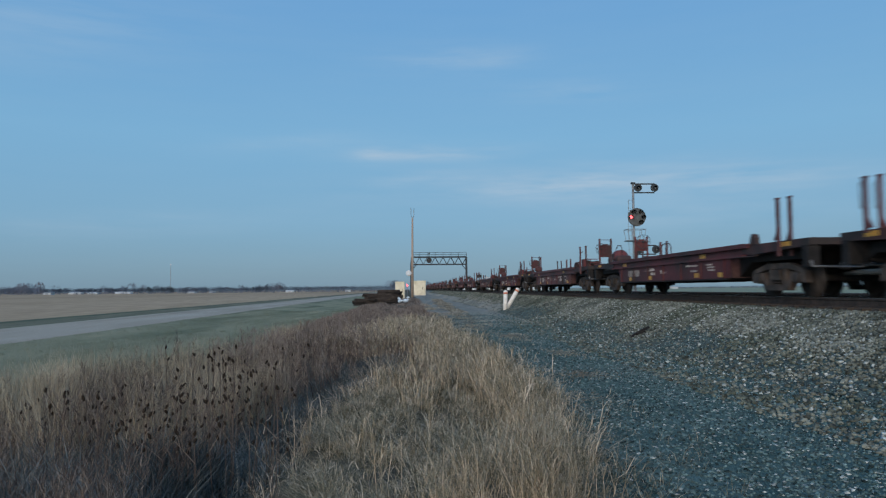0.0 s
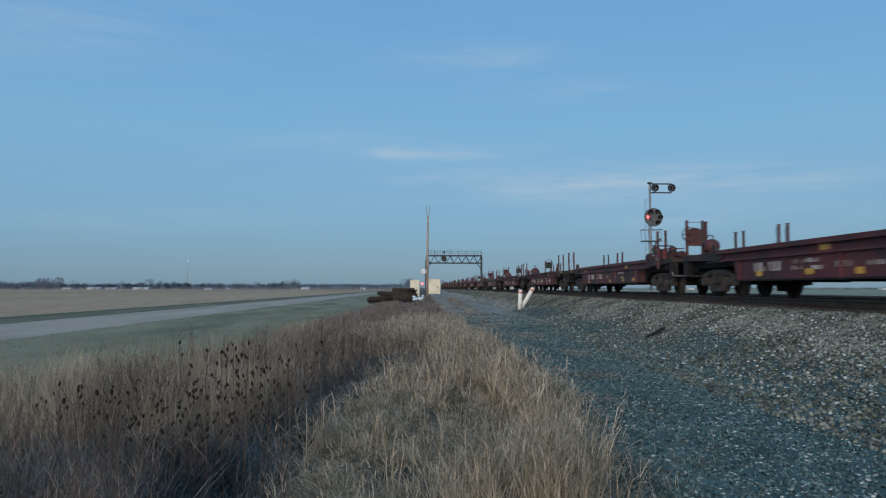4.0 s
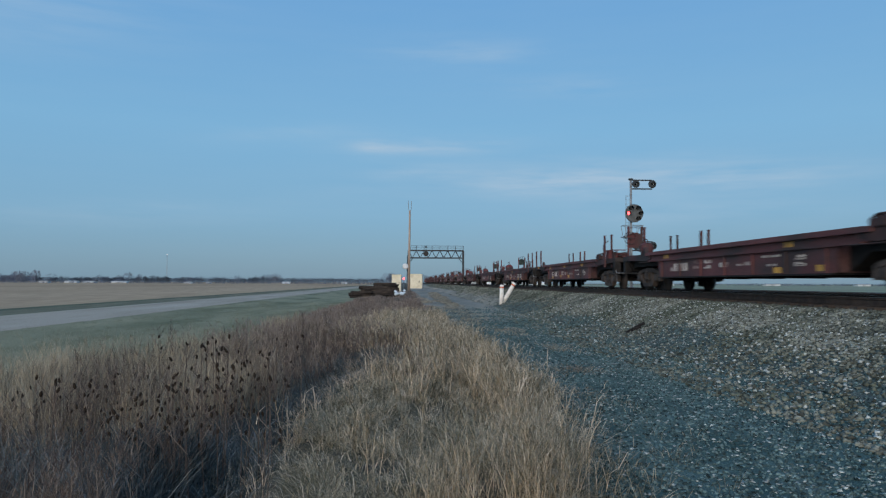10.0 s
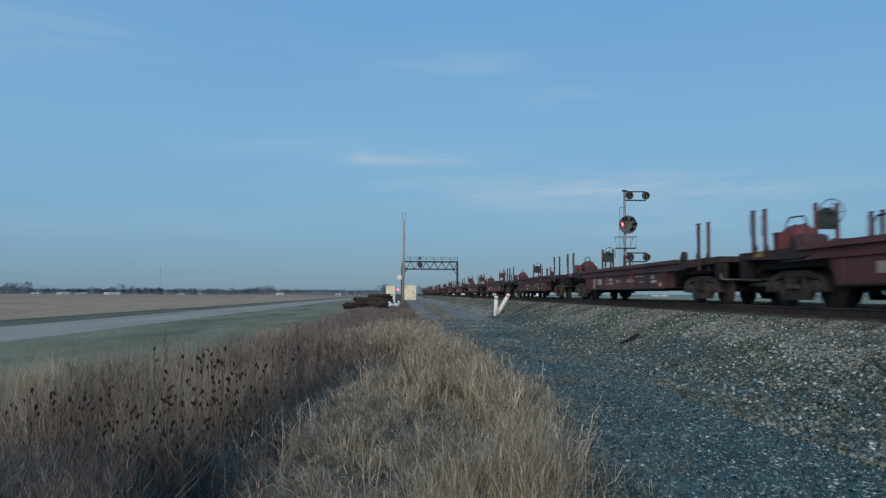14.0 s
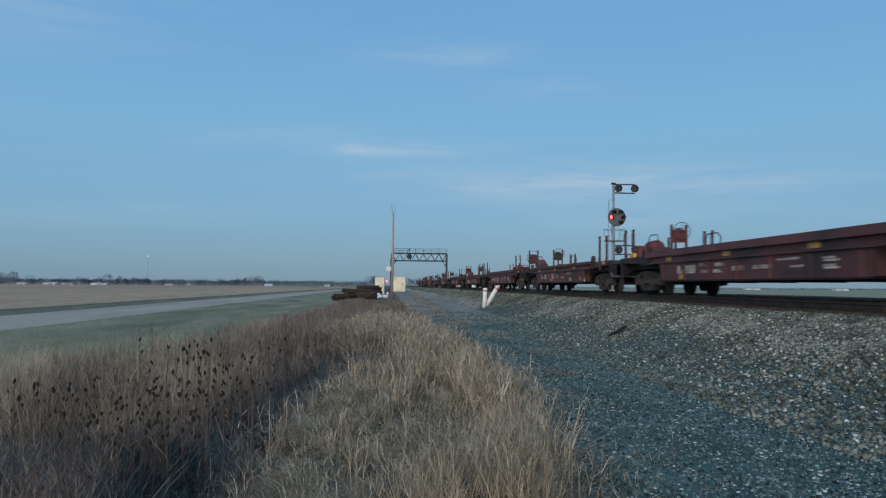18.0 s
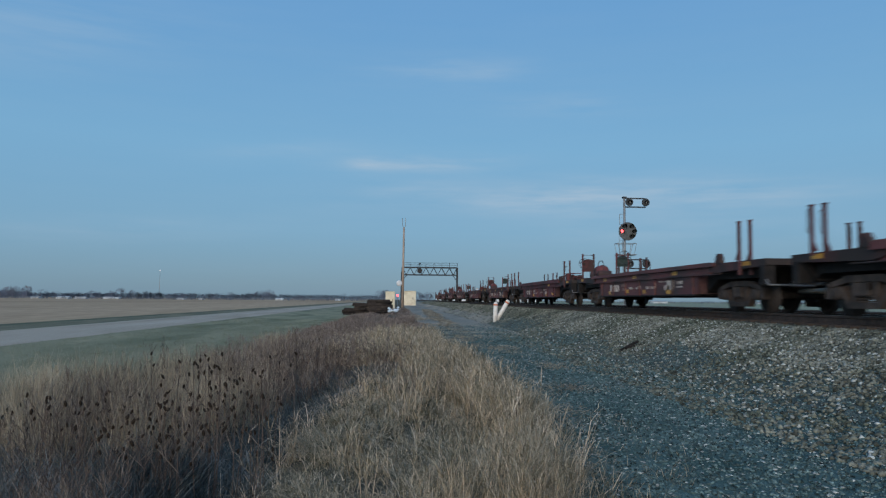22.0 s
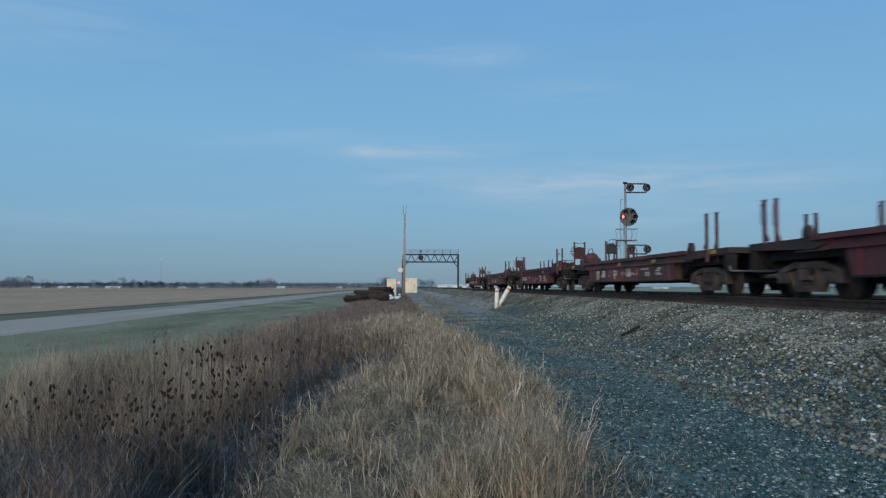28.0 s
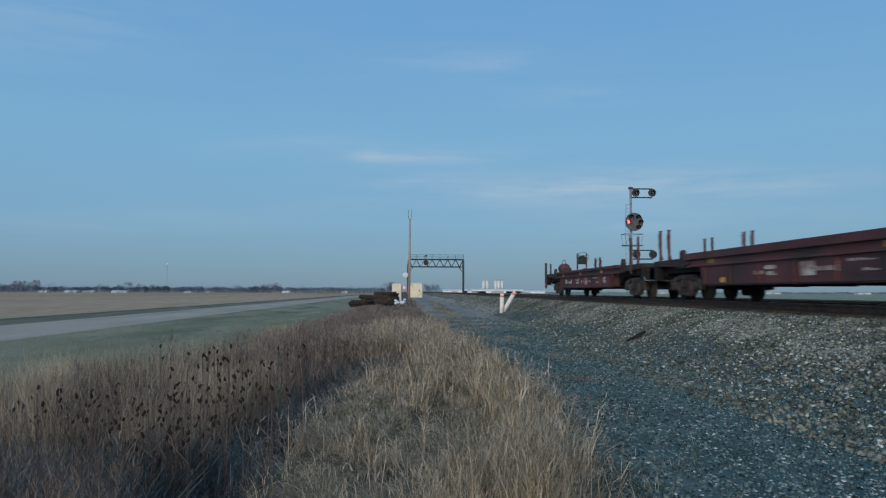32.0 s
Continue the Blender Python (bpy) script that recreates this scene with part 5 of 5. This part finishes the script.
# tall straw in bunches, thickest along the path's edge and on the crest further off
def tall_straw(x, y):
    e = straw_edge(y)
    if x > e or x < straw_rim(x, y):
        return 0.0
    far_end = 26.5 + 4 * noise.noise((x * 1.3, 2.0, 0)) - 0.8 * abs(x)
    fade = min(1.0, max(0.0, (far_end + 2 - y) / 4))
    edge = math.exp(-((e - x - 0.28) / 0.26) ** 2) if y < 16 else 0.2
    clump = max(0.0, -0.2 + 3.2 * noise.noise((x * 2.2, y * 0.95, 9.0)))
    crest = (0.3 + 1.0 * clump) * min(1.0, max(0.0, (y - 9.6) / 2.0)) if y > 9.6 else 0.2 * clump
    return min(1.0, edge * (0.04 + 1.2 * clump) + crest) * fade


def straw_stand(name, spots, per, spread, tall_lo, tall_hi, leaves, label, broad=1.0):
    """Upright stalks in bunches, each with drooping leaves along it and a nodding seed head."""
    stem, leaf, head = [], [], []
    for x, y, z in spots:
        own, way = random.uniform(0.6, 1.2), random.uniform(0, 2 * math.pi)
        for _ in range(max(2, int(per * random.uniform(0.4, 1.6)))):
            a, d = random.uniform(0, 2 * math.pi), spread * math.sqrt(random.random())
            px, py = x + d * math.cos(a), y + d * math.sin(a)
            tall = random.uniform(tall_lo, tall_hi) * own
            az = way + random.gauss(0, 0.6) if random.random() < 0.5 else a
            lean, curl = abs(random.gauss(0, 0.30)), random.uniform(0.0, 0.9) ** 2
            stem.append((px, py, z - 0.02, tall, az, lean, curl))
            for _ in range(random.randint(*leaves)):
                f = random.uniform(0.15, 0.8)
                leaf.append((px + f * tall * lean * math.cos(az), py + f * tall * lean * math.sin(az), z + f * tall * 0.95, random.uniform(0.10, 0.24) * (0.6 + 0.7 * own), random.uniform(0, 2 * math.pi), random.uniform(0.2, 0.9), random.uniform(0.7, 2.1)))
            if random.random() < 0.55:
                u = tall * (0.84 * lean + 0.3 * curl)
                head.append((px + u * math.cos(az), py + u * math.sin(az), z + tall * (0.93 - 0.2 * curl), random.uniform(0.04, 0.09), az + random.gauss(0, 0.5), random.uniform(0.1, 0.7), random.uniform(0.3, 1.5)))
    for rows, lo, hi, material, what in ((stem, 0.22, 0.46, STRAW, "stalks"), (leaf, 0.24, 0.52, PALEMAT, "leaves"), (head, 0.26, 0.5, SEEDHEAD, "seed_heads")):
        m = np.array(rows)
        blade_field(name + "_" + what, m[:, :3], m[:, 3], thin(m[:, 1], lo, hi) * broad, m[:, 4], m[:, 5], m[:, 6], material, label + ", " + what.replace("_", " "), "dry grass")


straw_stand("tall_straw", scatter(210, -1.9, 2.2, 4.4, 10.5, tall_straw, 1.0), 6, 0.10, 0.2, 0.62, (2, 4), "scattered tall pale straw stalks", 1.5)
straw_stand("crest_straw", scatter(1350, -2.3, 2.2, 9.8, 30, tall_straw, 1.2), 9, 0.11, 0.18, 0.62, (2, 4), "dense bunches of pale dry straw grass", 1.2)


# the tallest stalks stand along the gravel's edge
straw_stand("edge_straw", scatter(120, 0.3, 2.2, 4.5, 11, lambda x, y: max(0.0, 0.25 + 2.0 * noise.noise((x * 2.0, y * 1.3, 77.0))) * math.exp(-((straw_edge(y) - x - 0.3) / 0.25) ** 2), 1.0), 8, 0.10, 0.30, 0.72, (3, 6), "tall pale straw beside the gravel", 1.5)


# brown and dull stems between the straw of the crest
def in_straw(x, y):
    return 0.0 if x > straw_edge(y) - 0.1 or x < gap_x(y) else max(0.04, 0.35 + 1.5 * noise.noise((x * 1.6, y * 0.7, 31.0)))


r, az, own = tufts(300, -1.8, 1.6, 10.5, 30, 16, 0.10, in_straw, 1.2, 0.4)
k = len(r)
blade_field("dull_stems", r, np.random.uniform(0.2, 0.55, k) * own, thin(r[:, 1], 0.25, 0.5), az, np.random.uniform(0.02, 0.5, k), np.random.uniform(0.0, 0.9, k),
            BROWNWEED, "dull brown stems between the straw", "weeds")


# frosted plants, coloured dark for the shaded hollow, which widens behind the hump
def in_gap(x, y):
    return math.exp(-((x - gap_x(y) - 0.06 * max(0.0, y - 9)) / (0.24 + 0.07 * max(0.0, y - 8.5))) ** 2) if y < 15.8 else 0.0


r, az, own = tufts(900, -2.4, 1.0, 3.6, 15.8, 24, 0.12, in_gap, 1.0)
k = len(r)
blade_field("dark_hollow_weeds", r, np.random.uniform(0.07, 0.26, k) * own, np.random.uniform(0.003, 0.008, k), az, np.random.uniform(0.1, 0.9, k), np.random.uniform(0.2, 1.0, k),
            DARKWEED, "frosted low weeds coloured dark for the shaded hollow", "weeds")
r, az, own = tufts(150, -2.2, 1.0, 5.5, 15, 5, 0.10, in_gap, 1.0)
k = len(r)
blade_field("frosted_blades", r, np.random.uniform(0.12, 0.34, k) * own, thin(r[:, 1], 0.3, 0.6), az, np.random.uniform(0.1, 0.9, k), np.random.uniform(0.3, 1.6, k),
            PALEMAT, "pale bent blades standing in the dark hollow", "dry grass")


# low dark blades stand in for the shade at the weeds' feet
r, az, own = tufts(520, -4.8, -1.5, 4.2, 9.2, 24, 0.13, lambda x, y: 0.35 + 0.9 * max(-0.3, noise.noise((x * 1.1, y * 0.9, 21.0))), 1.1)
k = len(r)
blade_field("shade_dark_undergrowth", r, np.random.uniform(0.08, 0.36, k) * own, np.random.uniform(0.002, 0.006, k), az, np.random.uniform(0.1, 0.8, k), np.random.uniform(0.2, 1.0, k),
            DARKWEED, "low undergrowth coloured dark for the shade below the dead weeds", "weeds")


# taller dark blades, coloured for the shade among the near stalks
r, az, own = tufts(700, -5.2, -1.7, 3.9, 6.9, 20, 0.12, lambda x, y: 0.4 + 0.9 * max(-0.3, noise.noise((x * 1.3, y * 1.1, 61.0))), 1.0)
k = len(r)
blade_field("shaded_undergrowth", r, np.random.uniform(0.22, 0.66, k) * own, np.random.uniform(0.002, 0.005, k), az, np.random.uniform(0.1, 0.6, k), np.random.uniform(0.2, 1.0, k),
            DARKWEED, "tangled undergrowth coloured dark for the shade among the dead weeds", "weeds")


def weed_rim(y):
    """Where the weeds give way to the verge."""
    return -5.6 + 0.5 * noise.noise((y * 0.35, 6.1, 0)) + 0.25 * noise.noise((y * 1.3, 2.1, 0)) + min(0.9, 0.25 * max(0.0, y - 10))


# tall brown weeds on the ditch side: stalks with many short side shoots
def weed_zone(x, y):
    if y < 15.0:
        right = gap_x(y) - 0.12
    else:
        right = min(1.0, straw_rim(x, y) + 0.5 + 0.22 * max(0.0, y - 21))
    if x > right or x < weed_rim(y):
        return 0.0
    if y > 55 and x > -2.4:
        return 0.0
    return (0.42 + 0.58 * max(-0.5, noise.noise((x * 0.7, y * 0.5, 2.0)))) * (0.5 if y < 7.0 and x < -2.2 else 1.0)


def weed_stand(name, spots, material, label):
    """Upright stalks with many short side shoots."""
    rows = []
    for x, y, z in spots:
        tall = random.uniform(0.42, 1.02) * (0.85 + 0.5 * noise.noise((x * 0.5, y * 0.4, 17.0))) * (0.85 if x < -3.6 and y < 9 else 1.0) * (1.0 - 0.30 * min(1.0, max(0.0, (y - 16) / 12)) - 0.34 * min(1.0, max(0.0, (y - 28) / 22))) * (0.8 if y < 7.5 else 1.0)
        if y > 24 and x > -2.5:
            tall *= 0.72 + 0.4 * noise.noise((x * 1.2, y * 0.3, 40.0))
        lean_a, lean_k = random.uniform(0, 2 * math.pi), random.uniform(0.0, 0.24)
        rows.append((x, y, z - 0.03, tall, random.uniform(0.0012, 0.0024) * max(1.0, y / 10), lean_a, lean_k, random.uniform(0, 0.2)))
        for j in range(24 if y < 12 else 17 if y < 20 else 9):
            f = random.uniform(0.25, 0.97)
            rows.append((x + f * tall * lean_k * math.cos(lean_a), y + f * tall * lean_k * math.sin(lean_a), z + f * tall * 0.98, random.uniform(0.05, 0.2) * (1.2 - 0.5 * f), random.uniform(0.0009, 0.0024) * max(1.0, y / 8.5),
                         random.uniform(0, 2 * math.pi), random.uniform(0.15, 0.9), random.uniform(0, 0.9)))
    m = np.array(rows)
    blade_field(name, m[:, :3], m[:, 3], m[:, 4], m[:, 5], m[:, 6], m[:, 7], material, label, "weeds")


spots = scatter(8800, -6.2, 1.2, 4.4, 84, weed_zone, 1.9)
weed_stand("brown_weed_stand", [p for p in spots if p[1] < 17.5 + 2 * math.sin(p[0] * 2.1)], BROWNWEED, "dense stand of dead brown weeds along the ditch")
# beyond that line the copy with haze in its colour takes over
weed_stand("hazed_weed_stand", [p for p in spots if p[1] >= 17.5 + 2 * math.sin(p[0] * 2.1)], HAZEWEED, "dead brown weeds further along the ditch, paled by painted haze")


# beige plume grass among and behind the weeds
def plume_zone(x, y):
    if x > gap_x(min(y, 12)) - 0.5 or x < weed_rim(y) - 0.5:
        return 0.0
    if y < 7.4 + 0.5 * noise.noise((x * 0.9, 5.0, 0)):
        return 0.0
    outer = min(1.0, max(0.0, (weed_rim(y) + 2.3 - x) / 1.6)) if y < 17 else 0.12 * min(1.0, max(0.0, (weed_rim(y) + 1.0 - x)))
    return max(0.01, (0.10 if y < 12 else -0.45) + 1.2 * noise.noise((x * 0.6, y * 0.45, 8.0)) + 0.8 * outer)


r, az, own = tufts(1900, -6.5, 0.2, 4.2, 27, 20, 0.13, plume_zone, 1.5, 0.4)
k = len(r)
blade_field("beige_plume_grass", r, np.random.uniform(0.36, 0.9, k) * own * np.where((r[:, 0] < -3.5) & (r[:, 1] < 13), 1.2, 1.0), np.random.uniform(0.0013, 0.0028, k) * np.maximum(1, r[:, 1] / 12), az, np.random.uniform(0.02, 0.35, k), np.random.uniform(0.0, 0.7, k),
            BEIGE, "tall beige plume grass among the weeds", "dry grass")

# short green grass of the verge
r, az, own = tufts(6500, -14.0, -4.0, 5.5, 70, 9, 0.16, None, 1.5)
k = len(r)
blade_field("verge_grass", r, np.random.uniform(0.03, 0.10, k), np.random.uniform(0.003, 0.007, k), az, np.random.uniform(0.2, 1.0, k), np.random.uniform(0.2, 1.0, k),
            GREENBLADE, "short green roadside grass", "grass")

# sparse dead grass creeping over the path further off
r, az, own = tufts(420, 0.6, 1.9, 20, 75, 14, 0.22, lambda x, y: max(0.0, 0.1 + 1.5 * noise.noise((x * 0.9, y * 0.16, 4.0))), 1.3)
k = len(r)
blade_field("path_grass", r, np.random.uniform(0.04, 0.16, k), np.random.uniform(0.004, 0.009, k), az, np.random.uniform(0.5, 1.6, k), np.random.uniform(0.2, 1.0, k),
            BEIGE, "sparse flattened dead grass on the path", "dry grass")

# flattened litter in worn patches of the gravel
def litter(x, y):
    track = 0.8 * math.exp(-((x - 2.6 - 0.019 * (y - 31)) / 0.45) ** 2) * min(1.0, max(0.0, (y - 20) / 8)) * (0.6 + noise.noise((x * 1.2, y * 0.2, 8.0)))
    return max(track, max(math.exp(-((x - cx) / wx) ** 2 - ((y - cy) / wy) ** 2) for cx, cy, wx, wy in ((3.5, 16.2, 0.28, 0.7), (2.9, 12.2, 0.35, 0.6), (3.2, 22.0, 0.3, 1.5), (2.2, 9.6, 0.3, 0.5))))


r, az, own = tufts(1500, 1.4, 4.8, 8.5, 110, 10, 0.18, litter, 1.4)
k = len(r)
blade_field("flattened_litter", r, np.random.uniform(0.03, 0.09, k), np.random.uniform(0.003, 0.006, k) * np.maximum(1, r[:, 1] / 9), az, np.random.uniform(1.2, 2.2, k), np.random.uniform(0.5, 1.5, k),
            BEIGE, "flattened tan litter on the gravel", "dry grass")

# low dead grass before the cabinets, in the haze-paled colour
r, az, own = tufts(900, -3.4, 1.3, 27, 108, 14, 0.28, lambda x, y: max(0.15, 0.6 + noise.noise((x * 0.7, y * 0.2, 12.0))), 1.0)
k = len(r)
blade_field("cabinet_grass", r, np.random.uniform(0.08, 0.34, k) * own, np.random.uniform(0.00014, 0.00026, k) * r[:, 1], az, np.random.uniform(0.2, 1.2, k), np.random.uniform(0.2, 1.0, k),
            HAZEWEED, "low brown dead grass before the cabinets, paled by painted haze", "dry grass")

# the same matted grass round the standpoint
r, az, own = tufts(1500, -4.6, 1.35, -4.5, 3.6, 14, 0.13, lambda x, y: max(0.1, 0.5 + noise.noise((x * 2.0, y * 1.6, 5.0))), 1.0)
k = len(r)
blade_field("trodden_grass", r, np.random.uniform(0.05, 0.17, k) * own, np.random.uniform(0.002, 0.004, k), az, np.random.uniform(0.4, 1.7, k), np.random.uniform(0.3, 1.5, k),
            MATTED, "low trodden dry grass", "dry grass")

# thin sprigs on the gravel at the edge of the path
r, az, own = tufts(190, 1.2, 2.7, 4.4, 9.0, 13, 0.12, lambda x, y: 0.7 if x < 1.85 else 0.08, 1.0)
k = len(r)
blade_field("path_edge_sprigs", r, np.random.uniform(0.04, 0.20, k), np.random.uniform(0.0014, 0.003, k), az, np.random.uniform(0.2, 0.9, k), np.random.uniform(0.2, 1.0, k),
            MATTED, "thin dry sprigs at the gravel's edge", "dry grass")


# teasels with dark seed heads
def build_teasel(x, y, tall, rnd):
    t = thing("teasel", "dead teasel stalk with dark seed heads", "plant", "teasels in the ditch", at=pose(x, y, ground_at(x, y) - 0.03, rnd.uniform(-5, 5), rnd.uniform(-5, 5), rnd.uniform(0, 360)))
    bm = bmesh.new()
    add_tube(bm, (0, 0, 0), (0, 0, tall), 0.004, 0.0022, 5)
    tips = [Vector((0, 0, tall))]
    for i in range(rnd.randint(0, 3)):
        z, a = tall * rnd.uniform(0.55, 0.85), rnd.uniform(0, 6.28)
        tip = Vector((0.14 * math.cos(a), 0.14 * math.sin(a), z + rnd.uniform(0.08, 0.2)))
        add_tube(bm, (0, 0, z), tip, 0.0025, 0.0016, 4)
        tips.append(tip)
    part("stalk", bm, BROWNWEED, t)
    for tip in tips:
        bm = bmesh.new()
        s = rnd.uniform(0.36, 0.56)
        add_lathe(bm, ((-0.015 * s, 0.006), (0.0, 0.019 * s), (0.025 * s, 0.025 * s), (0.055 * s, 0.019 * s), (0.075 * s, 0.005)), "Z", (0, 0, 0), 7)
        part("seed_head", bm, TEASEL, t, at=Matrix.Translation(tip) @ pose(0, 0, 0, rnd.uniform(-35, 35), rnd.uniform(-35, 35), 0))


rnd = random.Random(11)
planted = 0
while planted < 104:
    # the heads stand out above the weeds in a loose drift
    y, near = rnd.uniform(5.4, 9.6), rnd.random() < 0.3
    bearing = rnd.gauss(-0.235, 0.04) if near else rnd.triangular(-0.54, -0.17, -0.30)
    drop = rnd.uniform(0.065, 0.15) if near else rnd.triangular(0.105, 0.265, 0.165)
    x = bearing * y
    tall = EYE_Z - drop * y - ground_at(x, y)
    if 0.4 < tall < 1.3:
        build_teasel(x, y, tall, rnd)
        planted += 1


# ---- stones ----
def stone_field(name, spots, size_lo, size_hi, material, label, flat_top=1.0):
    """Broken stones: a squashed, jittered eight-faced lump with a flat top for each spot."""
    n = len(spots)
    unit = np.array([(1, 0, 0.1), (0.2, 1, -0.1), (-1, 0.15, 0.05), (-0.1, -1, 0), (0.35, 0.3, 0.75), (-0.4, -0.2, 0.7), (0, 0, -0.8)], float)
    tri = np.array([(0, 1, 4), (1, 2, 5), (1, 5, 4), (2, 3, 5), (3, 0, 4), (3, 4, 5), (1, 0, 6), (2, 1, 6), (3, 2, 6), (0, 3, 6)])
    v = np.repeat(unit[None], n, 0) + np.random.uniform(-0.28, 0.28, (n, 7, 3))
    sx = np.random.uniform(size_lo, size_hi, n)
    v *= sx[:, None, None] * np.stack([np.ones(n), np.random.uniform(0.75, 1.0, n), np.random.uniform(0.6, 1.0, n) * flat_top], 1)[:, None, :]
    a, b = np.random.uniform(0, 6.28, n), np.random.uniform(-0.5, 0.5, n) * flat_top
    c, s, cb, sb = np.cos(a), np.sin(a), np.cos(b), np.sin(b)
    x, y, z = v[..., 0].copy(), v[..., 1].copy(), v[..., 2].copy()
    y, z = y * cb[:, None] - z * sb[:, None], y * sb[:, None] + z * cb[:, None]
    v = np.stack([x * c[:, None] - y * s[:, None], x * s[:, None] + y * c[:, None], z], -1) + np.asarray(spots)[:, None, :]
    flat = ((np.arange(n) * 7)[:, None, None] + tri[None]).reshape(-1)
    return tagged(new(name, raw_mesh(name, v.reshape(-1, 3), flat, np.full(n * 10, 3), material)), label, "stones", kind="stuff")


def ballast_spot(x, y):
    """Coarse stone lies thick near the rails; lower down and further off fines cover it in patches."""
    up = min(1.0, max(0.0, (x - 5.4 - 0.5 * noise.noise((y * 0.5, 1.0, 0))) / 1.9))
    fines = 0.75 * max(0.0, noise.noise((x * 0.8, y * 0.22, 6.0)) + 0.12) * min(1.0, max(0.0, (y - 9) / 8))
    return max(0.05, 0.12 + 0.88 * up * up - fines * (1.3 if x < 7.4 else 0.5))


spots = [(x, y, z + 0.012) for x, y, z in scatter(33000, 4.0, 8.5, 6.0, 34, ballast_spot, 1.45)]
stone_field("ballast_stones", spots, 0.022, 0.05, STONE, "coarse grey crushed ballast stones")
spots = [(x, y, z + 0.012) for x, y, z in scatter(9000, 5.3, 8.6, 30, 90, lambda x, y: 0.10 + 0.9 * min(1.0, max(0.0, (x - 6.2 - noise.noise((y * 0.12, 3.0, 0))) / 1.6)), 1.5)]
stone_field("far_ballast_stones", spots, 0.035, 0.06, STONE, "coarse grey crushed ballast stones further along")
spots = [(x, y, z + 0.02) for x, y, z in scatter(5000, 6.6, 8.6, 88, 230, None, 1.5)]
stone_field("distant_ballast_stones", spots, 0.07, 0.12, STONE, "coarse grey ballast far along the line")
spots = [(x, y, z + 0.016) for x, y, z in scatter(3400, 4.4, 8.3, 6.0, 34, ballast_spot, 1.35)]
stone_field("pale_ballast_stones", spots, 0.02, 0.045, STONE_PALE, "scattered pale limestone among the ballast")
spots = [(x, y, z + 0.004) for x, y, z in scatter(50000, 1.15, 7.2, 4.0, 26, lambda x, y: 1.0 if x > straw_edge(y) - 0.2 else 0.0, 1.6)]
stone_field("gravel_chips", spots, 0.008, 0.024, CHIP, "fine blue-grey gravel chips of the path")
spots = [(x, y, z + 0.005) for x, y, z in scatter(5200, 1.3, 6.8, 4.0, 24, lambda x, y: 0.25 + 0.15 * x if x > straw_edge(y) else 0.0, 1.4)]
stone_field("pale_gravel_chips", spots, 0.009, 0.027, STONE_PALE, "pale flat chips scattered over the path", 0.5)

spots = [(x, y, z + 0.006) for x, y, z in scatter(8000, 1.0, 6.8, 24, 46, lambda x, y: min(1.0, (46 - y) / 14), 1.2)]
stone_field("far_gravel_chips", spots, 0.016, 0.034, CHIP, "blue-grey gravel further along the path")
spots = [(x, y, z + 0.004) for x, y, z in scatter(7000, 1.1, 5.6, -5.0, 4.2, None, 1.0)]
stone_field("near_gravel_chips", spots, 0.008, 0.021, CHIP, "fine blue-grey gravel chips of the path")
spots = [(x, y, z + 0.012) for x, y, z in scatter(6000, 4.4, 8.6, -6.0, 6.2, ballast_spot, 1.0)]
stone_field("near_ballast_stones", spots, 0.025, 0.05, STONE, "coarse grey crushed ballast stones")
spots = [(x, y, z + 0.012) for x, y, z in scatter(16000, 8.5, 17.2, -6.0, 70, None, 1.2)]
stone_field("track_ballast_stones", spots, 0.028, 0.055, DARKSTONE, "coarse grey crushed ballast stones between the rails")

# ---- ties ----
bm = bmesh.new()
add_box(bm, -1.3, 1.3, -0.115, 0.115, -0.16, 0.0)
tie_mesh = mesh_of("tie", bm, TIE, 0.012)
for tx in TRACKS:
    bed = new("track_ties", None)
    tagged(bed, "creosoted timber ties under the rails", "ties", kind="structure")
    for i in range(190):
        o = new("tie", tie_mesh)
        o.parent = bed
        o.matrix_basis = pose(tx + random.uniform(-0.03, 0.03), -12 + i * 0.5, RAIL_Z - 0.183, 0, 0, random.uniform(-0.6, 0.6))


def motions():
    for car, k in cars:
        walk(car, [(t, pose(TRAIN_X, car_y(k, t), RAIL_Z)) for t in (0, 4, 8, 12, 16, 20, 24, 28, 32)])
    # the wheels roll: one turn of keys for each axle place, shared by all wheelsets that turn alike
    rolled = {}
    for ob in [o for o in bpy.data.objects if o.name.startswith("wheelset")]:
        a = round(ob.matrix_basis.translation.y, 2)
        if a not in rolled:
            walk(ob, [(i / FPS, pose(0, a, WHEEL_R) @ Matrix.Rotation((11.753 * i / FPS + 0.01103 * (i / FPS) ** 2) / WHEEL_R, 4, "X")) for i in range(32 * FPS + 1)])
            rolled[a] = ob.animation_data
        else:
            ob.rotation_mode = "QUATERNION"
            keys = ob.animation_data_create()
            keys.action = rolled[a].action
            keys.action_slot = rolled[a].action_slot


motions()
